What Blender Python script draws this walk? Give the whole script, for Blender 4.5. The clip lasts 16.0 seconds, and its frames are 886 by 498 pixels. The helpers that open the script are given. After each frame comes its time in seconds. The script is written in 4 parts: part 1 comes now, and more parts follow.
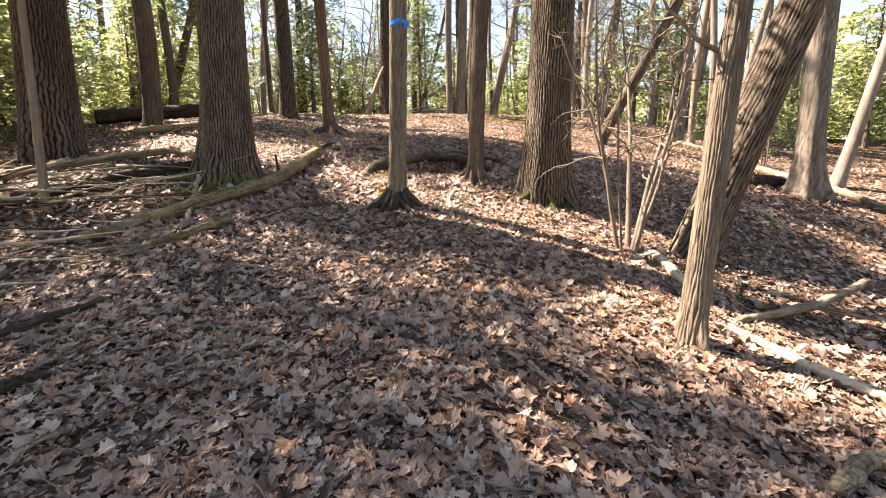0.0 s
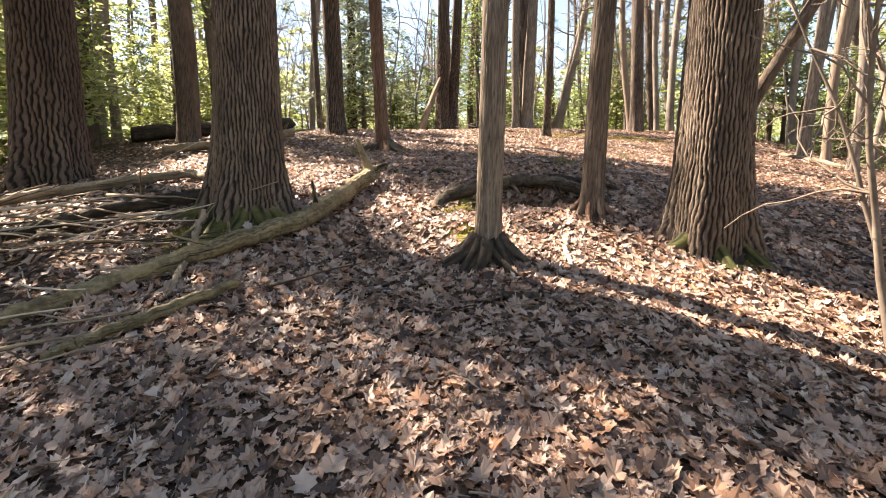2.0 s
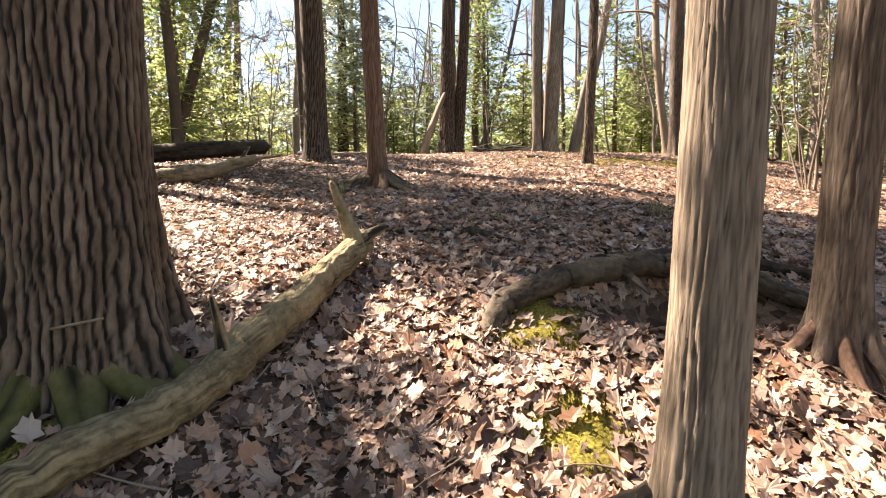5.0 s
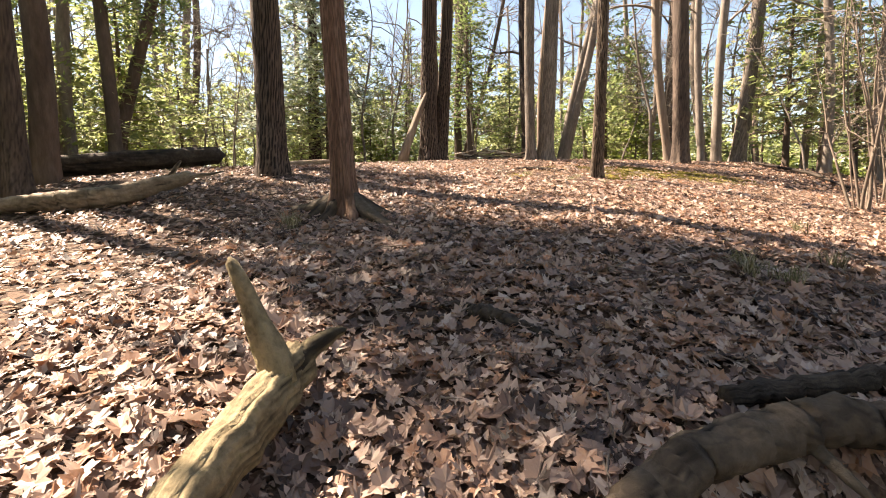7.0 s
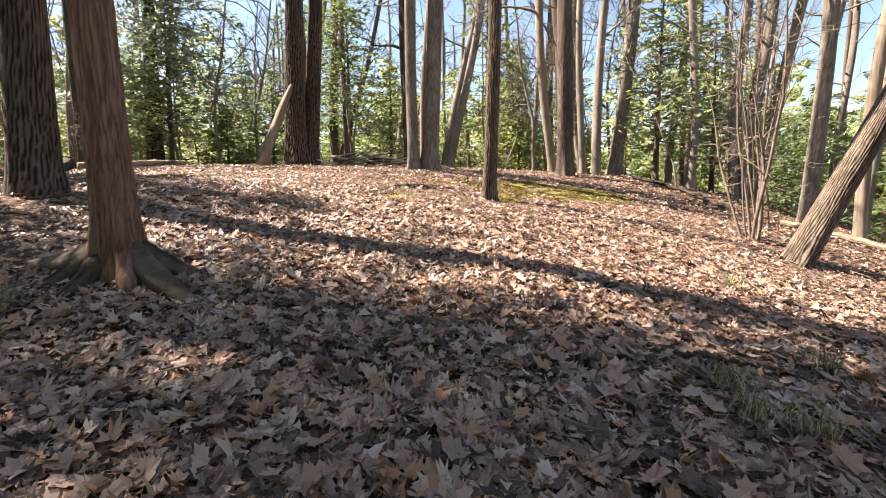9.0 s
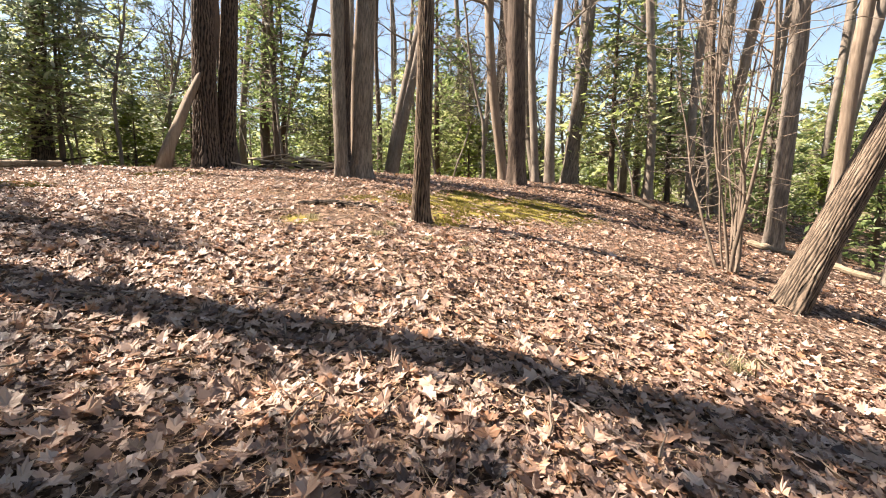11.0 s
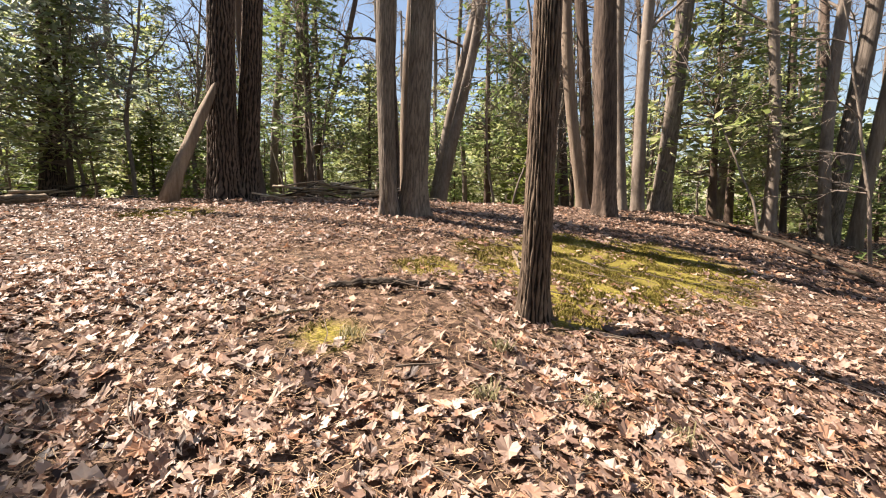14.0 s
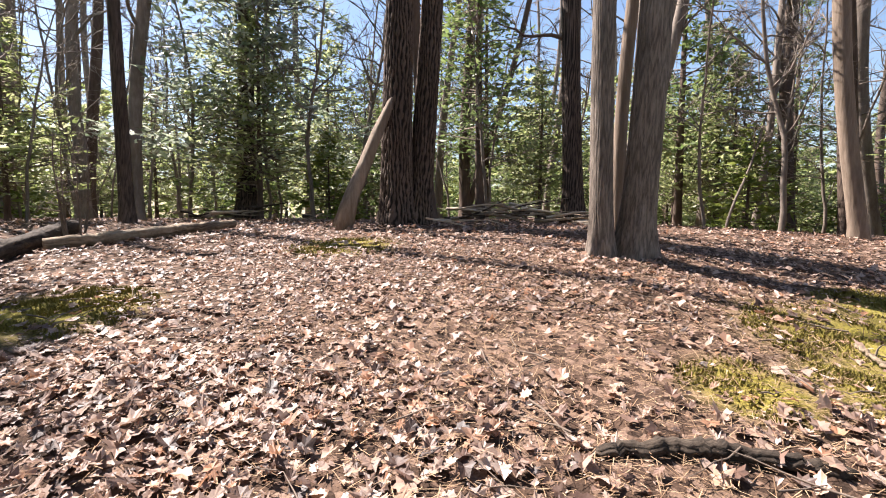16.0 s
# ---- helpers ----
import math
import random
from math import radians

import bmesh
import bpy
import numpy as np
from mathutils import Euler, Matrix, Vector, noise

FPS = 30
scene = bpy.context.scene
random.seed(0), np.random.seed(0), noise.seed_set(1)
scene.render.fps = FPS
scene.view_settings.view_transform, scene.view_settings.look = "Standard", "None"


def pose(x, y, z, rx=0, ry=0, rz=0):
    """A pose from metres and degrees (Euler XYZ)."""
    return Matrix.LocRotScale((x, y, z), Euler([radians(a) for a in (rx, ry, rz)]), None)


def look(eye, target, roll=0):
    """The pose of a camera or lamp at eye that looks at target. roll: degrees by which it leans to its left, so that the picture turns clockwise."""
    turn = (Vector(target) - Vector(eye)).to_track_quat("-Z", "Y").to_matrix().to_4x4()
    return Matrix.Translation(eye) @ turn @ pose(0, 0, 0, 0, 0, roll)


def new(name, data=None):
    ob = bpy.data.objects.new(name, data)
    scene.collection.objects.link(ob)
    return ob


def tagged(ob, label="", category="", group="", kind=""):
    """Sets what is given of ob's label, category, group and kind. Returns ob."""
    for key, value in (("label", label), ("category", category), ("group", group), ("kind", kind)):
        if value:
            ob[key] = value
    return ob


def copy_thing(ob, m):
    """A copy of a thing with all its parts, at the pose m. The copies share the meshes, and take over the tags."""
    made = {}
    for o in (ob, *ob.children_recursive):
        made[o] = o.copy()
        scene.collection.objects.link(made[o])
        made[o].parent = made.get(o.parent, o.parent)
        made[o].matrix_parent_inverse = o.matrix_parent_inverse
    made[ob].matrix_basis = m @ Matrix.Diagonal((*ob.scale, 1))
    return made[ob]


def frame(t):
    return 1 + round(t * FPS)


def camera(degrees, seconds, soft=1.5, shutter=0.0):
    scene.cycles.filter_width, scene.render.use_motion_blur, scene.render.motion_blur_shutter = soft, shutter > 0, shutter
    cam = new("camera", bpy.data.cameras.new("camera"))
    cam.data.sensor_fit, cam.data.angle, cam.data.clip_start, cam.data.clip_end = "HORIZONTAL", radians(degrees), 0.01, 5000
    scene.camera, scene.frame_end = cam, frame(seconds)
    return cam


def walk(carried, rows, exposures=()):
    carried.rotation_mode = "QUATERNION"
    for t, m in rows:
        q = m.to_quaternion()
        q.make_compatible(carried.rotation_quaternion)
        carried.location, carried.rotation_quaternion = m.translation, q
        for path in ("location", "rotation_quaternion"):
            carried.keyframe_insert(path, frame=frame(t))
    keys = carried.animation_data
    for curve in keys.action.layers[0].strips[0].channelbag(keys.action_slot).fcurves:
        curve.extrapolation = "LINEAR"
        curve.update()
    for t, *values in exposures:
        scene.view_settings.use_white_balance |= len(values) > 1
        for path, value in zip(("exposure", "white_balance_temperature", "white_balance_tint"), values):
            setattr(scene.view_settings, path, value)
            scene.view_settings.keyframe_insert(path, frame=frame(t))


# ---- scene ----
cam = camera(86.7, 16.0, soft=1.1)
PATH = [
    (0, (0.092, 0.048, 1.411), (0.064, 2.019, 1.077), -1.0),
    (0.5, (-0.1, 0.729, 1.451), (-0.217, 2.704, 1.157), -1.1),
    (1, (-0.305, 1.411, 1.467), (-0.471, 3.384, 1.189), -1.1),
    (1.5, (-0.491, 2.115, 1.519), (-0.681, 4.088, 1.25), -0.9),
    (2, (-0.716, 2.808, 1.63), (-0.932, 4.778, 1.367), -0.9),
    (2.5, (-0.865, 3.466, 1.682), (-1.094, 5.437, 1.43), -1.0),
    (3, (-1.043, 4.121, 1.819), (-1.281, 6.092, 1.577), -1.0),
    (3.5, (-1.263, 4.699, 1.979), (-1.501, 6.672, 1.746), -0.9),
    (4, (-1.364, 5.321, 2.03), (-1.589, 7.297, 1.816), -0.8),
    (4.2, (-1.408, 5.543, 2.06), (-1.621, 7.521, 1.853), -0.6),
    (6.3, (-1.772, 7.649, 2.496), (-1.929, 9.635, 2.321), -1.6),
    (6.5, (-1.807, 7.858, 2.538), (-1.949, 9.844, 2.35), -1.3),
    (7, (-1.838, 8.337, 2.667), (-1.944, 10.326, 2.484), -1.3),
    (7.5, (-1.846, 8.833, 2.817), (-1.908, 10.823, 2.634), -1.7),
    (8, (-1.765, 9.367, 2.931), (-1.703, 11.358, 2.746), -1.7),
    (8.5, (-1.684, 9.852, 3.045), (-1.442, 11.828, 2.847), -0.9),
    (9, (-1.553, 10.323, 3.204), (-1.174, 12.276, 2.994), -0.7),
    (9.5, (-1.298, 10.768, 3.282), (-0.859, 12.707, 3.062), -0.5),
    (11.8, (-0.545, 12.683, 3.681), (0.042, 14.584, 3.481), 0.0),
    (12, (-0.533, 12.891, 3.722), (0.04, 14.797, 3.53), -0.1),
    (12.5, (-0.457, 13.461, 3.833), (0.078, 15.379, 3.645), -0.1),
    (13, (-0.463, 13.944, 3.921), (0.042, 15.87, 3.739), -0.0),
    (13.5, (-0.554, 14.476, 4.066), (-0.086, 16.414, 3.893), -0.2),
    (14, (-0.638, 15.024, 4.123), (-0.217, 16.971, 3.958), -0.2),
    (14.5, (-0.737, 15.476, 4.204), (-0.387, 17.44, 4.058), 0.0),
    (15, (-0.865, 16.017, 4.362), (-0.676, 18.004, 4.241), 0.2),
    (15.5, (-1.053, 16.527, 4.474), (-1.055, 18.522, 4.341), -0.0),
    (16, (-1.316, 16.979, 4.587), (-1.512, 18.964, 4.442), 0.1),
]
walk(cam, [(t, look(eye, target, roll)) for t, eye, target, roll in PATH],
     [(0.0, 2.68, 7400, 15), (4.0, 2.68, 7400, 15), (7.0, 2.42, 7600, 16), (9.0, 2.35, 6800, 13), (12.5, 2.05, 7200, 15), (14.5, 1.75, 6800, 16), (16.0, 1.92, 6300, 17)])

# ---- light ----
SUN_FROM = Vector((-0.90, 0.44, 0.0)).normalized()
SUN_HEIGHT = radians(50)
world = bpy.data.worlds.new("world")
scene.world = world
world.use_nodes = True
wn = world.node_tree.nodes
sky = wn.new("ShaderNodeTexSky")
sky.sky_type = "NISHITA"
sky.sun_disc = False
sky.sun_elevation = SUN_HEIGHT
sky.sun_rotation = math.atan2(SUN_FROM.x, SUN_FROM.y)
sky.air_density, sky.dust_density = 1.2, 0.5
wn["Background"].inputs["Strength"].default_value = 0.052
world.node_tree.links.new(sky.outputs["Color"], wn["Background"].inputs["Color"])
sun_data = bpy.data.lights.new("sun", "SUN")
sun_data.energy, sun_data.angle, sun_data.color = 5.0, radians(0.55), (1.0, 0.93, 0.83)
sun = new("sun", sun_data)
sun.matrix_world = look(tuple(SUN_FROM * 40 + Vector((0, 0, 40 * math.tan(SUN_HEIGHT)))), (0, 0, 0))

# ---- materials ----
def material(name, colours, rough=0.9, scale=6.0, stretch=(1, 1, 1), bump=0.3, bump_scale=None, island=0.0, through_light=0.0, mix=0.5, distance=0.02, spec=0.25, crest=False):
    """A noise-mottled material: a ramp of colours over two scales of noise, with relief; island shifts the ramp by piece."""
    m = bpy.data.materials.new(name)
    m.use_nodes = True
    n, l = m.node_tree.nodes, m.node_tree.links
    b = n["Principled BSDF"]
    b.inputs["Roughness"].default_value = rough
    b.inputs["Specular IOR Level"].default_value = spec
    tc, mp = n.new("ShaderNodeTexCoord"), n.new("ShaderNodeMapping")
    mp.inputs["Scale"].default_value = stretch
    l.new(tc.outputs["Object"], mp.inputs["Vector"])
    big, fine = n.new("ShaderNodeTexNoise"), n.new("ShaderNodeTexNoise")
    big.inputs["Scale"].default_value, big.inputs["Detail"].default_value = scale * 0.22, 4
    fine.inputs["Scale"].default_value, fine.inputs["Detail"].default_value, fine.inputs["Roughness"].default_value = scale, 6, 0.65
    l.new(mp.outputs["Vector"], big.inputs["Vector"])
    l.new(mp.outputs["Vector"], fine.inputs["Vector"])
    add = n.new("ShaderNodeMix")
    add.inputs["Factor"].default_value = mix
    l.new(big.outputs["Fac"], add.inputs["A"])
    l.new(fine.outputs["Fac"], add.inputs["B"])
    value = add.outputs["Result"]
    if island:
        geo = n.new("ShaderNodeNewGeometry")
        mi = n.new("ShaderNodeMix")
        mi.inputs["Factor"].default_value = island
        l.new(value, mi.inputs["A"])
        l.new(geo.outputs["Random Per Island"], mi.inputs["B"])
        value = mi.outputs["Result"]
    ramp = n.new("ShaderNodeValToRGB")
    r = ramp.color_ramp
    lo, hi = (0.28, 0.72) if not island else (0.12, 0.88)
    while len(r.elements) < len(colours):
        r.elements.new(0.5)
    for i, c in enumerate(colours):
        r.elements[i].position = lo + (hi - lo) * i / (len(colours) - 1)
        r.elements[i].color = (*c, 1)
    l.new(value, ramp.inputs["Fac"])
    colour = ramp.outputs["Color"]
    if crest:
        # Recess shade put into the colour: low crest values mix towards dark.
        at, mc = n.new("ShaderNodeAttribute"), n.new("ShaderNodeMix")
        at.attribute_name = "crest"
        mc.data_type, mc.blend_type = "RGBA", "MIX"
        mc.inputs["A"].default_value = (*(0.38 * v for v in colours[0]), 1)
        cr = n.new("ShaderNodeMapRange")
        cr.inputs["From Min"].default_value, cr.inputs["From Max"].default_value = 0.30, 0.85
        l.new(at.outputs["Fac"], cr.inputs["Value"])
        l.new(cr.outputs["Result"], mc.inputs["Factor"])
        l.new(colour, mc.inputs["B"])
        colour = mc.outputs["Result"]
    l.new(colour, b.inputs["Base Color"])
    bp = n.new("ShaderNodeBump")
    bp.inputs["Strength"].default_value, bp.inputs["Distance"].default_value = bump, distance
    height = fine.outputs["Fac"]
    if bump_scale:
        vo = n.new("ShaderNodeTexNoise")
        vo.inputs["Scale"].default_value, vo.inputs["Detail"].default_value = bump_scale, 5
        l.new(mp.outputs["Vector"], vo.inputs["Vector"])
        height = vo.outputs["Fac"]
    l.new(height, bp.inputs["Height"])
    l.new(bp.outputs["Normal"], b.inputs["Normal"])
    if through_light:
        tr, mx = n.new("ShaderNodeBsdfTranslucent"), n.new("ShaderNodeMixShader")
        l.new(ramp.outputs["Color"], tr.inputs["Color"])
        mx.inputs["Fac"].default_value = through_light
        l.new(b.outputs["BSDF"], mx.inputs[1])
        l.new(tr.outputs["BSDF"], mx.inputs[2])
        l.new(mx.outputs["Shader"], n["Material Output"].inputs["Surface"])
    return m


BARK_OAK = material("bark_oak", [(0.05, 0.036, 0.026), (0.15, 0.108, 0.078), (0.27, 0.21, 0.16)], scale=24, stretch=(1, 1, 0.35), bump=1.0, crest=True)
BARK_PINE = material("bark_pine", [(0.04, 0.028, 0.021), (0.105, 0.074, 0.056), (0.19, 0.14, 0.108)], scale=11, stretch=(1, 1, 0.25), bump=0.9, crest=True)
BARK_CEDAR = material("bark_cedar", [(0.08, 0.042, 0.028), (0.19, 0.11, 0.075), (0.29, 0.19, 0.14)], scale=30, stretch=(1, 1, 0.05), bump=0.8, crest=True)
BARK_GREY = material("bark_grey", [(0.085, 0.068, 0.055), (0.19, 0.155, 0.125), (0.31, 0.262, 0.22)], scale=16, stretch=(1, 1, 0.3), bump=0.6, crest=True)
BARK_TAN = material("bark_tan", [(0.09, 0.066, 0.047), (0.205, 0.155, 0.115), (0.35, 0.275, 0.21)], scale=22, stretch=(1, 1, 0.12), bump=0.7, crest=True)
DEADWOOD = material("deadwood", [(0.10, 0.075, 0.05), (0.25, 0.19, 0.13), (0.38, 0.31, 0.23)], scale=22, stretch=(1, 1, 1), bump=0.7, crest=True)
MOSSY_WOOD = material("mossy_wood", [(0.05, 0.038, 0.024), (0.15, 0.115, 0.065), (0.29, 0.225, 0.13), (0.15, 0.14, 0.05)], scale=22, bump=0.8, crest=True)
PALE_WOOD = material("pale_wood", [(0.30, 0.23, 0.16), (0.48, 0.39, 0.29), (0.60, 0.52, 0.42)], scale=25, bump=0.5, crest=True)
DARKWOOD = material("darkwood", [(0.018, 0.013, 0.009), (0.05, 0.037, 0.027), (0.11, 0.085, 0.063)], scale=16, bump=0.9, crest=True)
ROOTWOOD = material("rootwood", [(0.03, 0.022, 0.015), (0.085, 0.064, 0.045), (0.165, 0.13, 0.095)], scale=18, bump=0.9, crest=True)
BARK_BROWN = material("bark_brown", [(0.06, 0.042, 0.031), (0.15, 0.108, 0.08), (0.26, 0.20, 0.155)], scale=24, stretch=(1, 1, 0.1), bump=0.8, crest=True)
NEEDLE_SILVER = material("needles_silver", [(0.12, 0.16, 0.08), (0.25, 0.30, 0.18), (0.42, 0.46, 0.34), (0.62, 0.64, 0.55)], rough=0.38, scale=1.2, bump=0.0, island=0.7, through_light=0.5, spec=0.6)
TWIG = material("twig", [(0.08, 0.06, 0.045), (0.17, 0.13, 0.10), (0.28, 0.22, 0.17)], scale=9, bump=0.2)
LEAF = material("dead_leaf", [(0.045, 0.025, 0.018), (0.17, 0.096, 0.066), (0.30, 0.20, 0.15), (0.40, 0.285, 0.22), (0.34, 0.165, 0.085), (0.50, 0.385, 0.31)], rough=0.52, scale=60, bump=0.5, island=0.82, through_light=0.22, distance=0.004, spec=0.5)
NEEDLE = material("needles", [(0.075, 0.11, 0.035), (0.135, 0.19, 0.06), (0.215, 0.265, 0.10), (0.31, 0.33, 0.16)], rough=0.5, scale=1.2, bump=0.0, island=0.6, through_light=0.52, spec=0.5)
NEEDLE_LIGHT = material("needles_light", [(0.14, 0.18, 0.055), (0.25, 0.30, 0.10), (0.38, 0.40, 0.18), (0.50, 0.49, 0.30)], rough=0.4, scale=1.2, bump=0.0, island=0.6, through_light=0.62, spec=0.5)
FOLIAGE_YELLOW = material("foliage_yellow", [(0.10, 0.14, 0.03), (0.19, 0.24, 0.045), (0.28, 0.30, 0.08)], rough=0.5, scale=1.2, bump=0.0, island=0.6, through_light=0.45, spec=0.4)
MOSS = material("moss", [(0.075, 0.062, 0.014), (0.17, 0.14, 0.028), (0.31, 0.255, 0.055)], scale=40, bump=0.8, island=0.5)
GRASS = material("grass", [(0.10, 0.10, 0.045), (0.24, 0.21, 0.11), (0.44, 0.38, 0.26)], scale=10, bump=0.0, island=0.8, through_light=0.3)
STRAW = material("straw", [(0.14, 0.085, 0.05), (0.27, 0.17, 0.10), (0.40, 0.28, 0.17)], scale=10, bump=0.0, island=0.8)
MOSS_BARK = material("mossy_bark", [(0.03, 0.03, 0.012), (0.085, 0.085, 0.025), (0.13, 0.11, 0.05), (0.20, 0.16, 0.09)], scale=14, bump=0.9, crest=True)
TAPE = material("blue_tape", [(0.01, 0.18, 0.62), (0.02, 0.30, 0.85)], rough=0.4, scale=20, bump=0.2)


def ground_material():
    """Dark humus and matted leaf scraps, with moss where the sheet's moss value says so."""
    m = bpy.data.materials.new("forest_floor")
    m.use_nodes = True
    n, l = m.node_tree.nodes, m.node_tree.links
    b = n["Principled BSDF"]
    b.inputs["Roughness"].default_value = 0.95
    b.inputs["Specular IOR Level"].default_value = 0.15
    tc = n.new("ShaderNodeTexCoord")
    vor, noi, big = n.new("ShaderNodeTexVoronoi"), n.new("ShaderNodeTexNoise"), n.new("ShaderNodeTexNoise")
    vor.inputs["Scale"].default_value = 16
    noi.inputs["Scale"].default_value, noi.inputs["Detail"].default_value = 55, 5
    big.inputs["Scale"].default_value, big.inputs["Detail"].default_value = 1.3, 5
    for t in (vor, noi, big):
        l.new(tc.outputs["Object"], t.inputs["Vector"])
    sep = n.new("ShaderNodeSeparateColor")
    l.new(vor.outputs["Color"], sep.inputs["Color"])
    mv = n.new("ShaderNodeMix")
    mv.inputs["Factor"].default_value = 0.45
    l.new(sep.outputs["Red"], mv.inputs["A"])
    l.new(noi.outputs["Fac"], mv.inputs["B"])
    ramp = n.new("ShaderNodeValToRGB")
    for i, (p, c) in enumerate([(0.2, (0.026, 0.016, 0.011)), (0.45, (0.075, 0.046, 0.031)), (0.65, (0.15, 0.096, 0.067)), (0.85, (0.25, 0.17, 0.125))]):
        if i > 1:
            ramp.color_ramp.elements.new(p)
        ramp.color_ramp.elements[i].position = p
        ramp.color_ramp.elements[i].color = (*c, 1)
    l.new(mv.outputs["Result"], ramp.inputs["Fac"])
    mramp = n.new("ShaderNodeValToRGB")
    for i, (p, c) in enumerate([(0.3, (0.07, 0.058, 0.014)), (0.5, (0.19, 0.155, 0.03)), (0.7, (0.32, 0.265, 0.05))]):
        if i > 1:
            mramp.color_ramp.elements.new(p)
        mramp.color_ramp.elements[i].position = p
        mramp.color_ramp.elements[i].color = (*c, 1)
    l.new(noi.outputs["Fac"], mramp.inputs["Fac"])
    at = n.new("ShaderNodeAttribute")
    at.attribute_name = "moss"
    ad = n.new("ShaderNodeMath")
    ad.operation = "MULTIPLY_ADD"
    ad.inputs[1].default_value, ad.inputs[2].default_value = 1.6, -0.62
    l.new(big.outputs["Fac"], ad.inputs[0])
    su = n.new("ShaderNodeMath")
    su.use_clamp = True
    l.new(at.outputs["Fac"], su.inputs[0])
    l.new(ad.outputs["Value"], su.inputs[1])
    gate = n.new("ShaderNodeMath")
    gate.operation = "MULTIPLY"
    l.new(su.outputs["Value"], gate.inputs[0])
    l.new(at.outputs["Fac"], gate.inputs[1])
    mc = n.new("ShaderNodeMix")
    mc.data_type = "RGBA"
    l.new(gate.outputs["Value"], mc.inputs["Factor"])
    l.new(ramp.outputs["Color"], mc.inputs["A"])
    l.new(mramp.outputs["Color"], mc.inputs["B"])
    l.new(mc.outputs["Result"], b.inputs["Base Color"])
    bp = n.new("ShaderNodeBump")
    bp.inputs["Strength"].default_value, bp.inputs["Distance"].default_value = 0.8, 0.03
    l.new(mv.outputs["Result"], bp.inputs["Height"])
    l.new(bp.outputs["Normal"], b.inputs["Normal"])
    return m


FLOOR = ground_material()

# ---- terrain ----
RISE_Y = [-40, -10, 0, 4, 5.6, 7, 8, 9.7, 10.7, 12.2, 13.5, 15.5, 16.5, 18, 19.2, 20.4, 24, 27, 34, 60]
RISE_Z = [-1.4, -.95, -.5, -.13, .25, .5, .76, 1.38, 1.7, 2.03, 2.28, 2.64, 2.86, 3.22, 3.46, 3.6, 4.1, 4.42, 4.4, 4.1]
_yy = np.arange(-40, 60.01, 0.25)
_k = np.exp(-np.linspace(-2, 2, 13) ** 2)
_zz = np.convolve(np.pad(np.interp(_yy, RISE_Y, RISE_Z), 6, "edge"), _k / _k.sum(), "valid")


def land(x, y):
    """The hill's height: a rise along y, falling away on the east, with two low banks on the west."""
    x, y = np.asarray(x, float), np.asarray(y, float)
    r = np.maximum(0, x - 0.3)
    k = 0.13 - 0.085 * np.clip((y - 20) / 6, 0, 1)
    a = np.clip((-x - 2) / 2, 0, 1)
    a = a * a * (3 - 2 * a)
    z = np.interp(y, _yy, _zz) - (k * np.minimum(r, 9) + 0.03 * np.clip(r - 9, 0, 40) + 0.13 * np.clip(r - 8.5, 0, 7) * np.clip((y - 14) / 6, 0, 1))
    z = z + 0.3 * a * np.exp(-((y - 9) / 2.5) ** 2) + 0.3 * np.exp(-((x + 7) / 4) ** 2 - ((y - 17.5) / 3) ** 2)
    z = z - 0.30 * np.exp(-((x - 0.0) / 0.75) ** 2 - ((y - 9.98) / 0.26) ** 2)
    z = z - 0.12 * np.exp(-((x - 1.0) / 0.9) ** 2 - ((y - 18.7) / 0.8) ** 2)
    return z


def bumps(x, y):
    return 0.018 * np.sin(3.1 * x + 1.7 * np.sin(2.3 * y)) * np.sin(2.7 * y + 1.3 * np.sin(1.9 * x)) + 0.012 * np.sin(7.3 * x + 2 * np.sin(5 * y)) * np.sin(6.1 * y)


def gz(x, y):
    return float(land(x, y))


MOSS_SPOTS = [(2.2, 20.9, 1.3), (3.6, 20.7, 1.2), (4.6, 21.6, 1.2), (1.2, 20.2, 0.5), (1.5, 19.4, 0.5), (-5.3, 20.7, 0.9), (-3.6, 24.2, 0.8),
              (-0.73, 18.3, 0.25), (-1.1, 8.75, 0.3), (-1.2, 9.75, 0.4), (1.35, 18.9, 0.4), (2.4, 19.9, 0.9), (3.0, 22.0, 0.9), (2.1, 8.6, 0.45), (0.3, 20.0, 0.4), (-4.1, 8.2, 0.6)]


def mossiness(x, y):
    m = np.zeros_like(x)
    for a, b, r in MOSS_SPOTS:
        m = np.maximum(m, np.clip(1.6 - 1.2 * np.hypot(x - a, y - b) / r, 0, 1))
    return m


def fast_mesh(name, verts, faces, mat, smooth=True):
    """A mesh from arrays; all faces have the same number of corners."""
    me = bpy.data.meshes.new(name)
    verts, faces = np.asarray(verts, np.float32), np.asarray(faces, np.int32)
    k = faces.shape[1]
    me.vertices.add(len(verts))
    me.vertices.foreach_set("co", verts.ravel())
    me.loops.add(faces.size)
    me.loops.foreach_set("vertex_index", faces.ravel())
    me.polygons.add(len(faces))
    me.polygons.foreach_set("loop_start", np.arange(0, faces.size, k, dtype=np.int32))
    me.polygons.foreach_set("loop_total", np.full(len(faces), k, np.int32))
    me.polygons.foreach_set("use_smooth", np.full(len(faces), smooth))
    me.update(calc_edges=True)
    me.materials.append(mat)
    return me


def part(name, me, parent, label=""):
    ob = new(name, me)
    ob.parent = parent
    return tagged(ob, label) if label else ob


def thing(name, x, y, label, category, group="", kind="", dz=0.0):
    ob = new(name)
    ob.location = (x, y, gz(x, y) + dz)
    return tagged(ob, label, category, group, kind)


